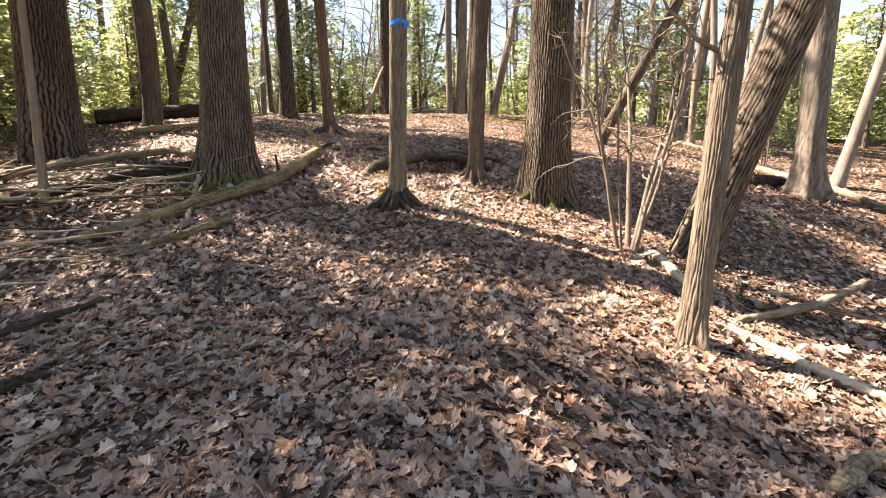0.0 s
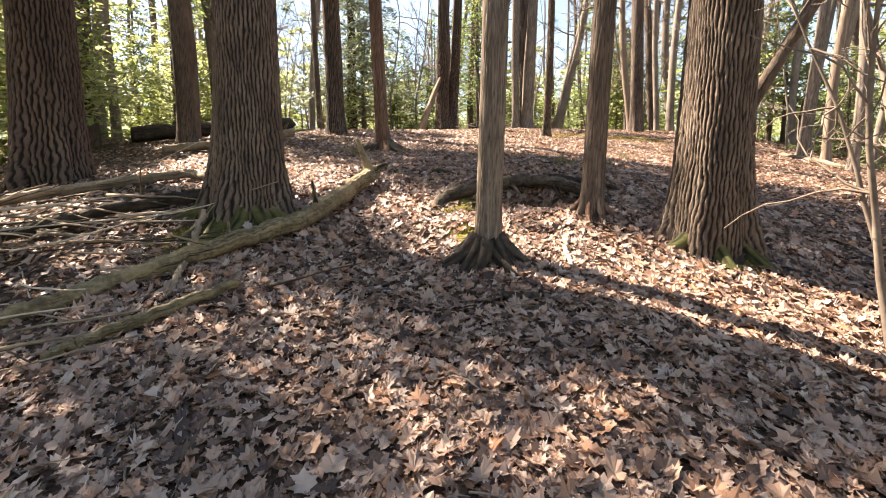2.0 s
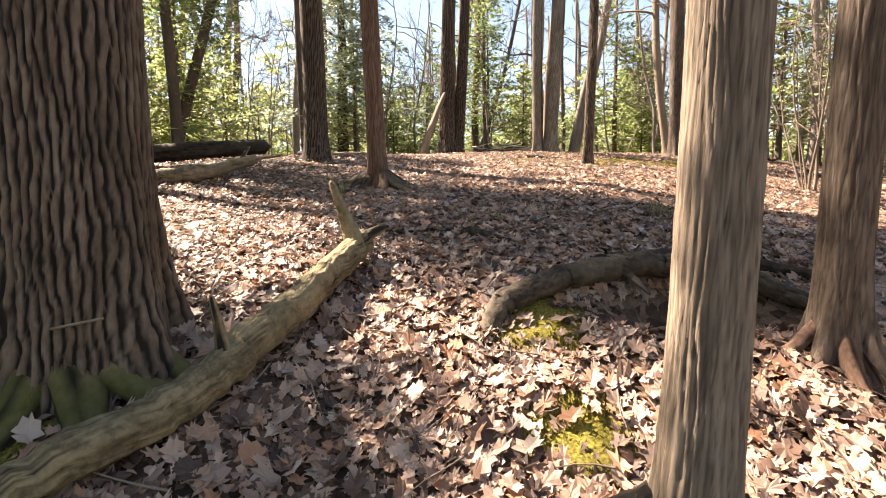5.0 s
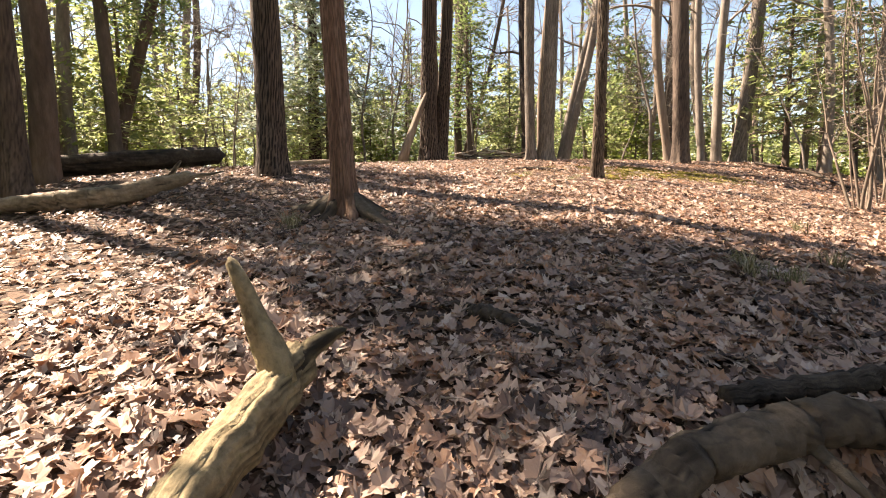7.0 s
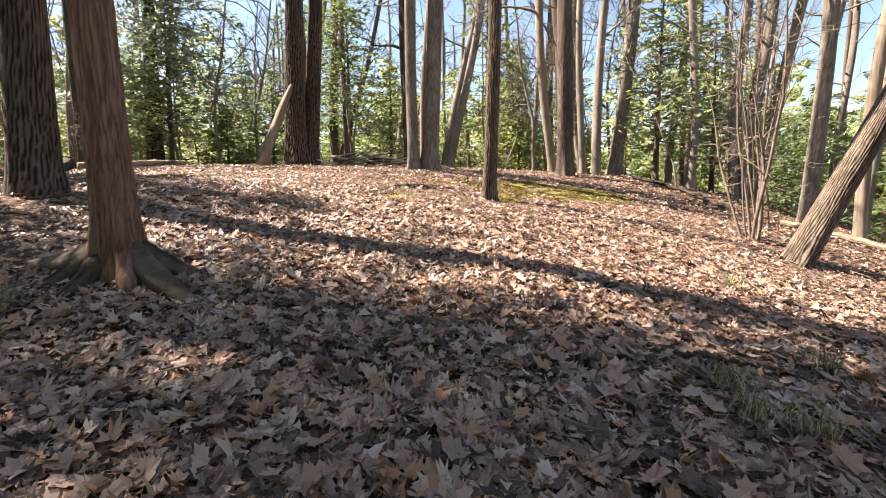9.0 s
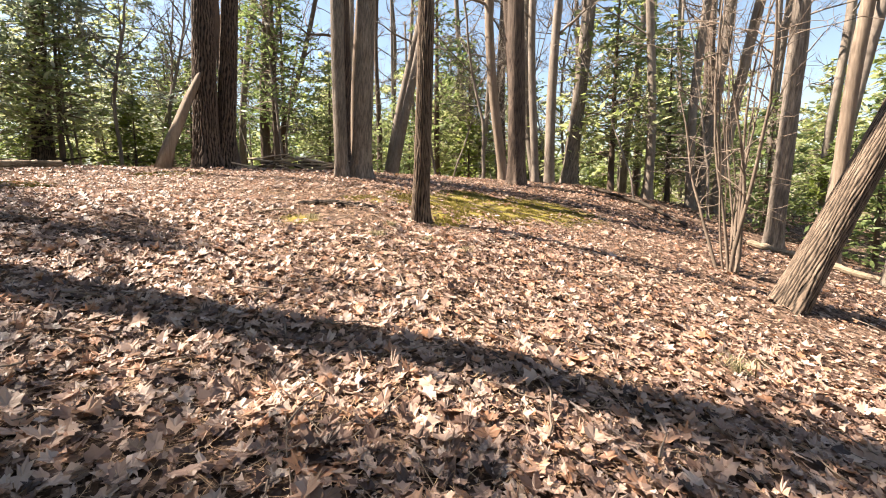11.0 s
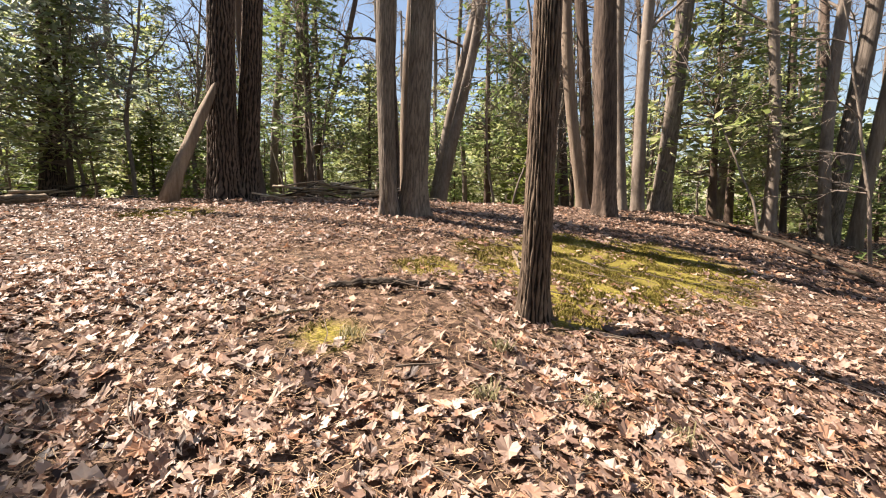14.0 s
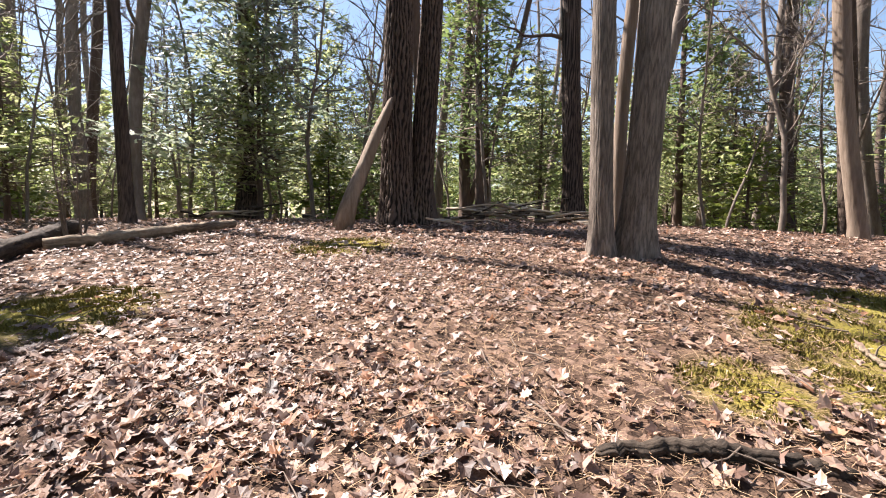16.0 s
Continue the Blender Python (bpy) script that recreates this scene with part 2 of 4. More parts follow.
def axis(lo, hi, step, far):
    inner = np.arange(lo, hi + step / 2, step)
    out, s = [], step
    v = hi
    while v < far:
        s *= 1.25
        v += s
        out.append(v)
    out = np.array(out)
    return np.concatenate([(lo - (out - hi))[::-1], inner, out])


def build_ground():
    gx, gy = axis(-9, 10, 0.11, 700), axis(1, 28, 0.11, 700)
    X, Y = np.meshgrid(gx, gy)
    Z = land(X, Y) + bumps(X, Y) - 0.02
    n, m = X.shape
    i = (np.arange(n - 1)[:, None] * m + np.arange(m - 1)[None, :]).ravel()
    me = fast_mesh("ground", np.stack([X, Y, Z], -1).reshape(-1, 3), np.stack([i, i + 1, i + m + 1, i + m], -1), FLOOR)
    at = me.attributes.new("moss", "FLOAT", "POINT")
    at.data.foreach_set("value", mossiness(X, Y).ravel().astype(np.float32))
    tagged(new("ground", me), "sloping woodland floor of brown humus, leaf mould and yellow-green moss", "ground", kind="structure")


build_ground()

# ---- leaf litter ----
def leaf_templates(k, points, rng):
    """Lobed dead leaves, some long like oak and some broad like maple, folded on the midrib and crumpled at the lobes."""
    out = []
    for q in range(k):
        th = np.linspace(0, 2 * np.pi, points, endpoint=False) + rng.normal(0, 0.09, points)
        tip = np.arange(points) % 2 == 0
        lobe = np.where(tip, rng.uniform(0.8, 1.12, points), rng.uniform(0.50, 0.80, points))
        broad = rng.uniform(0.8, 1.0) if q % 2 else rng.uniform(0.5, 0.68)
        x, y = np.cos(th) * lobe * rng.uniform(0.95, 1.2), np.sin(th) * lobe * broad
        c1, c2, c3 = rng.uniform(-0.3, 0.4), rng.uniform(-0.2, 0.5), rng.uniform(-0.3, 0.3)
        z = c1 * x * x + c2 * y * y + c3 * x * y + rng.uniform(0.0, 0.3) * np.abs(y) + np.where(tip, 1.0, 0.5) * rng.uniform(-0.17, 0.17, points)
        out.append(np.vstack([[0, 0, -0.03], np.stack([x, y, z], -1)]))
    return np.array(out)


def scatter_leaves(name, n, box, size, points, seed, label, skip=None):
    rng = np.random.default_rng(seed)
    x, y = rng.uniform(box[0], box[1], n), rng.uniform(box[2], box[3], n)
    keep = rng.random(n) > 0.88 * mossiness(x, y)
    thin = np.sin(1.3 * x + 2 * np.sin(0.9 * y)) * np.sin(1.1 * y + 1.5 * np.sin(0.7 * x))
    keep &= rng.random(n) < 0.88 + 0.3 * thin - 0.58 * np.clip((y - 16) / 2, 0, 1) * np.clip(1.2 - np.abs(x + 0.8) / 2.2, 0, 1) * (y < 21)
    keep &= ((x - 0.1) / 0.85) ** 2 + ((y - 10.03) / 0.24) ** 2 > 1
    if skip:
        keep &= ~((x > skip[0]) & (x < skip[1]) & (y > skip[2]) & (y < skip[3]))
    x, y = x[keep], y[keep]
    n = len(x)
    tpl = leaf_templates(24, points, rng)[rng.integers(0, 24, n)]
    s = (size[0] + (size[1] - size[0]) * rng.random(n) ** 1.3) * (1 - 0.22 * np.clip((y - 12) / 4, 0, 1))
    yaw, tx, ty = rng.uniform(0, 2 * np.pi, n), rng.normal(0, 0.23, n), rng.normal(0, 0.23, n)
    cy, sy = np.cos(yaw), np.sin(yaw)
    p = tpl * s[:, None, None]
    px, py, pz = p[..., 0], p[..., 1], p[..., 2]
    pz = pz * rng.uniform(0.5, 1.7, n)[:, None] + px * tx[:, None] + py * ty[:, None]
    wx, wy = px * cy[:, None] - py * sy[:, None] + x[:, None], px * sy[:, None] + py * cy[:, None] + y[:, None]
    wz = pz + land(wx, wy) + bumps(wx, wy) + (rng.uniform(-0.01, 0.03, n))[:, None]
    v = np.stack([wx, wy, wz], -1).reshape(-1, 3)
    k = points + 1
    a = np.arange(points)
    fan = np.stack([np.zeros(points, int), 1 + a, 1 + (a + 1) % points], -1)
    f = (fan[None] + (np.arange(n) * k)[:, None, None]).reshape(-1, 3)
    return tagged(new(name, fast_mesh(name, v, f, LEAF, False)), label, "leaf litter", kind="stuff")


scatter_leaves("leaf_litter", 64000, (-4.5, 3.5, 1.2, 20), (0.028, 0.085), 16, 11, "dry brown oak and maple leaves covering the slope")
scatter_leaves("leaf_litter", 62000, (-8, 9, 0, 27), (0.030, 0.085), 10, 14, "dry brown fallen leaves beside the worn way", (-4.5, 3.5, 1.2, 20))
scatter_leaves("leaf_scraps", 100000, (-5, 5.5, 2, 25), (0.012, 0.034), 6, 13, "broken scraps of brown leaves on the worn ground")
scatter_leaves("leaf_litter", 60000, (-20, 20, -1, 42), (0.045, 0.09), 6, 12, "dry brown fallen leaves further off under the trees", (-8, 9, 0, 27))


def moss_cushions(n, seed):
    """Short upright moss shoots over the mossy patches."""
    rng = np.random.default_rng(seed)
    at = np.array(MOSS_SPOTS)
    i = rng.choice(len(at), n, p=at[:, 2] ** 2 / (at[:, 2] ** 2).sum())
    d, q = at[i, 2] * np.sqrt(rng.random(n)) * 1.05, rng.uniform(0, 6.28, n)
    x, y = at[i, 0] + d * np.cos(q), at[i, 1] + d * np.sin(q)
    clump = np.sin(5 * x + 2 * np.sin(4 * y)) * np.sin(5.5 * y + 2 * np.sin(3 * x))
    keep = rng.random(n) < 0.35 + 0.8 * clump
    x, y, clump = x[keep], y[keep], clump[keep]
    n = len(x)
    a, h, w = rng.uniform(0, 6.28, n), rng.uniform(0.01, 0.03, n) + 0.015 * clump, rng.uniform(0.006, 0.013, n)
    z = land(x, y) + bumps(x, y) - 0.02
    o = rng.normal(0, 0.012, (2, n))
    v = np.stack([np.stack([x - w * np.cos(a), y - w * np.sin(a), z], -1), np.stack([x + w * np.cos(a), y + w * np.sin(a), z], -1), np.stack([x + o[0], y + o[1], z + 0.01 + np.abs(h)], -1)], 1)
    tagged(new("moss_cushions", fast_mesh("moss_cushions", v.reshape(-1, 3), np.arange(3 * n).reshape(-1, 3), MOSS, False)), "low yellow-green moss cushions on the slope", "moss", kind="stuff")


moss_cushions(110000, 15)

# ---- tubes ----
def tube(points, radii, seg=8, rough=0.0, rng=None, cap=True):
    """Verts and faces of a tapered, slightly uneven tube along the points."""
    P = np.asarray(points, float)
    R = np.asarray(radii, float)
    T = np.gradient(P, axis=0)
    T /= np.linalg.norm(T, axis=1)[:, None] + 1e-9
    up = np.array([0.0, 0.0, 1.0]) if abs(T[0][2]) < 0.8 else np.array([0.0, 1.0, 0.0])
    U = np.cross(T, up)
    U /= np.linalg.norm(U, axis=1)[:, None] + 1e-9
    V = np.cross(T, U)
    th = np.linspace(0, 2 * np.pi, seg, endpoint=False)
    w = np.ones((len(P), seg))
    if rough and rng is not None:
        w = 1 + 0.6 * rough * rng.normal(0, 1, (len(P), seg)) + 1.3 * rough * rng.normal(0, 1, seg)[None] + rough * np.sin(3 * th + rng.uniform(0, 6))[None] + rough * np.sin(np.linspace(0, 9, len(P)) + rng.uniform(0, 6))[:, None]
    ring = P[:, None] + (R[:, None] * w)[..., None] * (np.cos(th)[None, :, None] * U[:, None] + np.sin(th)[None, :, None] * V[:, None])
    v = ring.reshape(-1, 3)
    i, j = np.meshgrid(np.arange(len(P) - 1), np.arange(seg), indexing="ij")
    a, b = i * seg + j, i * seg + (j + 1) % seg
    f = np.stack([a, b, b + seg, a + seg], -1).reshape(-1, 4)
    if cap:
        c = len(v)
        v = np.vstack([v, P[:1] - T[:1] * 0.01, P[-1:] + T[-1:] * R[-1]])
        j = np.arange(seg)
        lo = np.stack([np.full(seg, c), (j + 1) % seg, j, j], -1)
        o = (len(P) - 1) * seg
        hi = np.stack([np.full(seg, c + 1), o + j, o + (j + 1) % seg, o + (j + 1) % seg], -1)
        lo[:, 3], hi[:, 3] = lo[:, 0], hi[:, 0]
        f = np.vstack([f, lo, hi])
    return v, f


def join(pieces):
    vs, fs, o = [], [], 0
    for v, f in pieces:
        vs.append(v)
        fs.append(f + o)
        o += len(v)
    return np.vstack(vs), np.vstack(fs)


def quads_mesh(name, v, f, mat, smooth=True, crest=None):
    """Like fast_mesh for quads of which some repeat a corner, and so are triangles."""
    me = bpy.data.meshes.new(name)
    faces = [tuple(dict.fromkeys(q)) for q in f.tolist()]
    me.from_pydata(v.tolist(), [], faces)
    me.polygons.foreach_set("use_smooth", np.full(len(faces), smooth))
    me.materials.append(mat)
    me.attributes.new("crest", "FLOAT", "POINT").data.foreach_set("value", (np.full(len(v), 0.9) if crest is None else crest).astype(np.float32))
    return me


def grain(v, seg, rng):
    """Lengthwise cracks of a tube with that many sides, for the wood's colour."""
    a = rng.random(seg)
    a = np.where(a < 0.28, 0.35, 0.65 + 0.35 * a)
    return np.clip(a[np.arange(len(v)) % seg] + rng.normal(0, 0.10, len(v)), 0, 1)


def wander(p, d, length, n, rng, bend=0.12, droop=0.0):
    """A path of n steps from p, going d, that bends at random."""
    pts, d = [np.array(p, float)], np.array(d, float)
    for i in range(n):
        d = d + rng.normal(0, bend, 3) + np.array([0, 0, droop])
        d /= np.linalg.norm(d)
        pts.append(pts[-1] + d * length / n)
    return np.array(pts)


# ---- trees ----
def with_crest(me, crest):
    """Stores how far each point of a bark lies out on its ridges; the furrows' shade is painted from it."""
    me.attributes.new("crest", "FLOAT", "POINT").data.foreach_set("value", np.asarray(crest, np.float32))
    return me


def bark_trunk(r, height, lean, seed, fine, ridges, depth, flare, lobes, curve=0.0, taper=0.4):
    """A furrowed trunk with a flared foot and root lobes, in its own frame with the foot at z = 0."""
    rng = np.random.default_rng(seed)
    seg = 232 if fine == 3 else 150 if fine == 2 else 72 if fine == 1 else 14
    zs = np.concatenate([np.arange(-0.4, 1.0, 0.04 if fine >= 2 else 0.06 if fine else 0.15),
                         np.arange(1.0, 4.6, 0.065 if fine >= 2 else 0.12 if fine else 0.5), np.arange(4.6, height, 0.5), [height]])
    th = np.linspace(0, 2 * np.pi, seg, endpoint=False)
    Z, TH = np.meshgrid(zs, th, indexing="ij")
    p = rng.uniform(0, 6.28, 8)
    zc = np.clip(Z, 0, None)
    rad = r * (1 - taper * zc / height)
    foot = np.exp(-zc / (1.3 * r + 0.05))
    lobe = np.maximum(0, np.sin(lobes * TH + p[0]) + 0.6 * np.sin((lobes + 2) * TH + p[1]))
    rad = rad * (1 + flare * foot * (0.45 + 0.8 * lobe) + 0.05 * np.sin(2 * TH + p[2] + 0.5 * Z) + 0.035 * np.sin(3 * TH + p[3] - 0.8 * Z))
    rad = rad + r * flare * 0.5 * np.clip(-Z, 0, 1) * lobe
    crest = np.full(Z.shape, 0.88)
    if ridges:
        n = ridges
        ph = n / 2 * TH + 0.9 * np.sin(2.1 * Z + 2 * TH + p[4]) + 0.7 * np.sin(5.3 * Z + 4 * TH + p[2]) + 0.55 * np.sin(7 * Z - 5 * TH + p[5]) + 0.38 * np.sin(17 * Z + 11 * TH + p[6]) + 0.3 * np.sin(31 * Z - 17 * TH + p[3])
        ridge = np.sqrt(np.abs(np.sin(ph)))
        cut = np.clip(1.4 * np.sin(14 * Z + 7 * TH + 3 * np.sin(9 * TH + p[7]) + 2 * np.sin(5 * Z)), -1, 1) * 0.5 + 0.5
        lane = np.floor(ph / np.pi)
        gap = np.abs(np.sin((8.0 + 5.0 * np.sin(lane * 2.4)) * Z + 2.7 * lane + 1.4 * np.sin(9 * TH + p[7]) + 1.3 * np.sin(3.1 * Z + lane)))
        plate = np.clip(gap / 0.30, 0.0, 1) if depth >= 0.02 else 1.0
        # furrow lines between the ridges, painted dark as shade through crest
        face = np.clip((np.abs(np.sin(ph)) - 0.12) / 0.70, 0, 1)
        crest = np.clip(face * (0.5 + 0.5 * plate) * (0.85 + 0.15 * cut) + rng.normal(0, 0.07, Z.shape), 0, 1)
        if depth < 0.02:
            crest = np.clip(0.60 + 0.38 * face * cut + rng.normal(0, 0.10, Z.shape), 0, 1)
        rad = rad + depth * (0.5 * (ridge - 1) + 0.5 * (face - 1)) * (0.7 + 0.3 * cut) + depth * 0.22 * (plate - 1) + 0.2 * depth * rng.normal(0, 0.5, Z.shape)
    cx = lean[0] * Z + curve * np.sin(Z * 0.45 + p[1]) - curve * math.sin(p[1])
    cyy = lean[1] * Z + 0.6 * curve * np.sin(Z * 0.5 + p[2]) - 0.6 * curve * math.sin(p[2])
    v = np.stack([cx + rad * np.cos(TH), cyy + rad * np.sin(TH), Z], -1).reshape(-1, 3)
    i, j = np.meshgrid(np.arange(len(zs) - 1), np.arange(seg), indexing="ij")
    a, b = i * seg + j, i * seg + (j + 1) % seg
    line = np.stack([cx[:, 0], cyy[:, 0], zs], -1)
    return v, np.stack([a, b, b + seg, a + seg], -1).reshape(-1, 4), line, crest.ravel()


def bare_limbs(line, r, first, count, seed, reach=2.6, thin=1.0, twigs=5):
    """Leafless limbs from a trunk's line upwards of a height, each with branches and twigs."""
    rng = np.random.default_rng(seed)
    out = []
    top = line[-1][2]
    for k in range(count):
        pieces = []
        z = first + (top - first) * ((k + rng.random()) / count) ** 0.9
        at = np.array([np.interp(z, line[:, 2], line[:, i]) for i in range(3)])
        a = rng.uniform(0, 2 * np.pi)
        length = reach * rng.uniform(0.6, 1.2) * (1 - 0.45 * (z - first) / (top - first + 0.01))
        r0 = max(0.012, r * rng.uniform(0.18, 0.34)) * thin
        limb = wander(at, (math.cos(a), math.sin(a), rng.uniform(0.15, 1.0)), length, 8, rng, 0.2, 0.03)
        pieces.append(tube(limb, np.linspace(r0, r0 * 0.25, 9), 6, 0, None, False))
        for q in range(twigs):
            i = rng.integers(2, 8)
            d = limb[min(i + 1, 8)] - limb[i]
            d = d / np.linalg.norm(d) + rng.normal(0, 0.6, 3)
            tw = wander(limb[i], d, length * rng.uniform(0.25, 0.55), 5, rng, 0.25, 0.02)
            pieces.append(tube(tw, np.linspace(r0 * 0.32, 0.004, 6), 4, 0, None, False))
            for _ in range(2):
                j = rng.integers(1, 5)
                d2 = tw[j + 1] - tw[j]
                d2 = d2 / np.linalg.norm(d2) + rng.normal(0, 0.7, 3)
                pieces.append(tube(wander(tw[j], d2, length * 0.2, 3, rng, 0.25), np.linspace(0.007, 0.003, 4), 3, 0, None, False))
        out.append(join(pieces))
    return out


def needle_sprays(branches, rng, per, size, width, flat=0.35):
    """Small pointed sprays along each branch (start, end, reach): flat fans with gaps between."""
    out = []
    for p, q, side in branches:
        p, q = np.array(p), np.array(q)
        d = q - p
        L = np.linalg.norm(d)
        d /= L
        s = np.cross(d, (0, 0, 1.0))
        s /= np.linalg.norm(s) + 1e-6
        u = np.cross(s, d)
        n = max(4, int(per * L))
        t = rng.uniform(0.12, 1.0, n) ** 0.8
        lat = rng.uniform(-1, 1, n) * side * np.sin(np.clip(t * 2.6 + 0.35, 0, np.pi))
        c = p + d * (t * L)[:, None] + s * lat[:, None] + u * (rng.normal(0, 0.09 * side + 0.02, n) - 0.22 * np.abs(lat))[:, None]
        dirn = d * rng.uniform(0.5, 1.0, n)[:, None] + s * (np.sign(lat) * rng.uniform(0.3, 1.1, n))[:, None] + rng.normal(0, flat, (n, 3))
        dirn /= np.linalg.norm(dirn, axis=1)[:, None]
        w = np.cross(dirn, u + rng.normal(0, 0.5, (n, 3)))
        w /= np.linalg.norm(w, axis=1)[:, None]
        a = size * rng.uniform(0.6, 1.4, n)[:, None]
        b = width * rng.uniform(0.6, 1.4, n)[:, None]
        out.append(np.stack([c - dirn * a * 0.5, c + w * b * 0.5 - dirn * a * 0.1, c + dirn * a * 0.5, c - w * b * 0.5 - dirn * a * 0.1], 1))
    v = np.concatenate(out).reshape(-1, 3)
    f = np.arange(len(v)).reshape(-1, 4)
    return v, f


def conifer_crown(height, first, reach, whorls, seed, per=26, size=0.17, width=0.05, line=None, top_narrow=1.0):
    """Drooping branches from a height up, with their sprays. Returns (crown verts, faces), (branch verts, faces)."""
    rng = np.random.default_rng(seed)
    br, tubes_ = [], []
    for k in range(whorls):
        f = (k + rng.random()) / whorls
        z = first + (height - first) * f
        at = np.array([0, 0, z]) if line is None else np.array([np.interp(z, line[:, 2], line[:, i]) for i in range(3)])
        a = rng.uniform(0, 2 * np.pi)
        L = reach * (1 - f * top_narrow) ** 0.75 * rng.uniform(0.55, 1.15) + 0.15
        e = at + np.array([math.cos(a) * L, math.sin(a) * L, L * rng.uniform(-0.28, 0.22)])
        br.append((at, e, 0.34 * L + 0.05))
        tubes_.append(tube(np.array([at, (at + e) / 2 + (0, 0, 0.06 * L), e]), [0.012 + 0.008 * L, 0.01, 0.004], 3, 0, None, False))
    return needle_sprays(br, rng, per, size, width), join(tubes_)


def tree(x, y, r, lx, ly, bark=BARK_GREY, height=17.0, fine=0, ridges=0, depth=0.0, flare=0.35, lobes=4, seed=1, limbs=7, first=5.0, reach=2.6, crown=None,
         label="tall bare tree with grey-brown bark on the leafy slope", curve=0.05, name="tree", dz=0.0, needles=NEEDLE, twigs=5):
    root = thing(name, x, y, label, "tree", "woodland trees", dz=dz)
    curve = curve if fine else 3 * curve
    v, f, line, crest = bark_trunk(r, height, (lx, ly), seed, fine, ridges, depth, flare, lobes, curve)
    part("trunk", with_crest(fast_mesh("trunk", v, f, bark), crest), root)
    if limbs:
        for v, f in bare_limbs(line, r, first, limbs, seed + 5, reach, twigs=twigs):
            part("limb", with_crest(fast_mesh("limb", v, f, bark), np.full(len(v), 0.9)), root)
    if crown:
        big = crown[4] if len(crown) > 4 else 1.0
        (v, f), (v2, f2) = conifer_crown(height, crown[0], crown[1], crown[2], seed + 9, line=line, per=crown[3] if len(crown) > 3 else 26, size=0.2 * big, width=0.06 * big, top_narrow=0.8)
        part("crown", fast_mesh("crown", v, f, needles, False), root, "drooping evergreen needles")
        tagged(part("branchwork", fast_mesh("branchwork", v2, f2, TWIG), root), kind="stuff")
    return root


OAK = "massive tree with deeply furrowed grey-brown bark and mossy root flare"
CEDAR = "slender reddish-brown tree with stringy bark and spread roots"
# near trees along the path
slender = tree(-0.80, 8.12, 0.150, 0.048, 0.005, BARK_TAN, 16, 2, 34, 0.012, 0.35, 5, 3, 5, 5.5, 2.2, label="slender tree with stringy tan bark and dark spreading roots")
cedar = tree(0.62, 9.46, 0.150, 0.060, 0.007, BARK_BROWN, 16, 2, 22, 0.012, 0.7, 4, 4, 5, 5.0, 2.0, (6.5, 2.0, 60), label=CEDAR)
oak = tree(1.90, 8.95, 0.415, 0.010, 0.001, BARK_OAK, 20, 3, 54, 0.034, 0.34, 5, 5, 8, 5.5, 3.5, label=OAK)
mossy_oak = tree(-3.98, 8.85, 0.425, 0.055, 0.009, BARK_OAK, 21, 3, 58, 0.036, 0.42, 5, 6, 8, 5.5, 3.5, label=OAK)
# this pine's crown, above the view, is added to shade the slope
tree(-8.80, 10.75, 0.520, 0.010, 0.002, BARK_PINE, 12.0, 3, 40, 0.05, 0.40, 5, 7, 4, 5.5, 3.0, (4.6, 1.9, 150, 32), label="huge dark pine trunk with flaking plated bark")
tree(-6.43, 7.57, 0.070, 0.030, 0.005, BARK_TAN, 5.5, 1, 0, 0.0, 0.3, 3, 8, 4, 2.5, 1.0, label="thin leafless understorey sapling with smooth bark")
old_cedar = tree(-3.54, 14.85, 0.175, -0.007, -0.001, BARK_CEDAR, 15, 2, 24, 0.018, 0.95, 4, 9, 4, 5.0, 2.0, (5.5, 2.2, 170, 32), label=CEDAR)
dark_pine = tree(-5.71, 17.63, 0.270, 0.012, 0.001, BARK_PINE, 20, 1, 34, 0.022, 0.35, 4, 10, 5, 5.0, 2.5, (7.5, 0.7, 40, 30), label="dark tall pine trunk with furrowed bark")
tree(2.45, 4.48, 0.125, 0.098, 0.001, BARK_TAN, 9, 2, 24, 0.014, 0.45, 4, 11, 8, 2.0, 1.3, (3.9, 1.6, 26), curve=0.10, label="leaning sunlit tree with pale shaggy bark")
tree(3.80, 7.10, 0.320, 0.330, 0.005, BARK_OAK, 11, 1, 36, 0.022, 0.35, 4, 12, 5, 4.0, 2.4, (4.0, 2.0, 26), label="thick leaning tree with brown furrowed bark", needles=FOLIAGE_YELLOW)
tree(8.22, 10.90, 0.300, -0.020, -0.001, BARK_GREY, 17, 1, 30, 0.014, 0.6, 5, 13, 7, 4.0, 3.0, label="grey tree with broad roots beside a fallen log")
tree(9.78, 12.02, 0.150, 0.326, 0.005, BARK_GREY, 12, 0, limbs=6, seed=14, label="leaning pale grey tree on the lower slope")
tree(9.67, 20.16, 0.18, 0.032, 0.0, BARK_GREY, 17, 1, 24, 0.01, seed=15)
tree(9.46, 18.71, 0.13, 0.089, 0.001, BARK_TAN, 15, 0, seed=16)
tree(9.58, 17.76, 0.13, 0.008, 0.0, BARK_GREY, 16, 0, seed=17)
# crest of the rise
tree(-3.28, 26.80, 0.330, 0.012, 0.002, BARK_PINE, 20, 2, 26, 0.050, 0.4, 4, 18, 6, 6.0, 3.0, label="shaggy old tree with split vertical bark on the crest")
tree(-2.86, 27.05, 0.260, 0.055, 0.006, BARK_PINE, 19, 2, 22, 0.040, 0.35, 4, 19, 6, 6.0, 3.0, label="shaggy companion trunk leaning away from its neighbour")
tree(-2.70, 28.30, 0.130, -0.042, -0.004, BARK_PINE, 16, 0, seed=20)
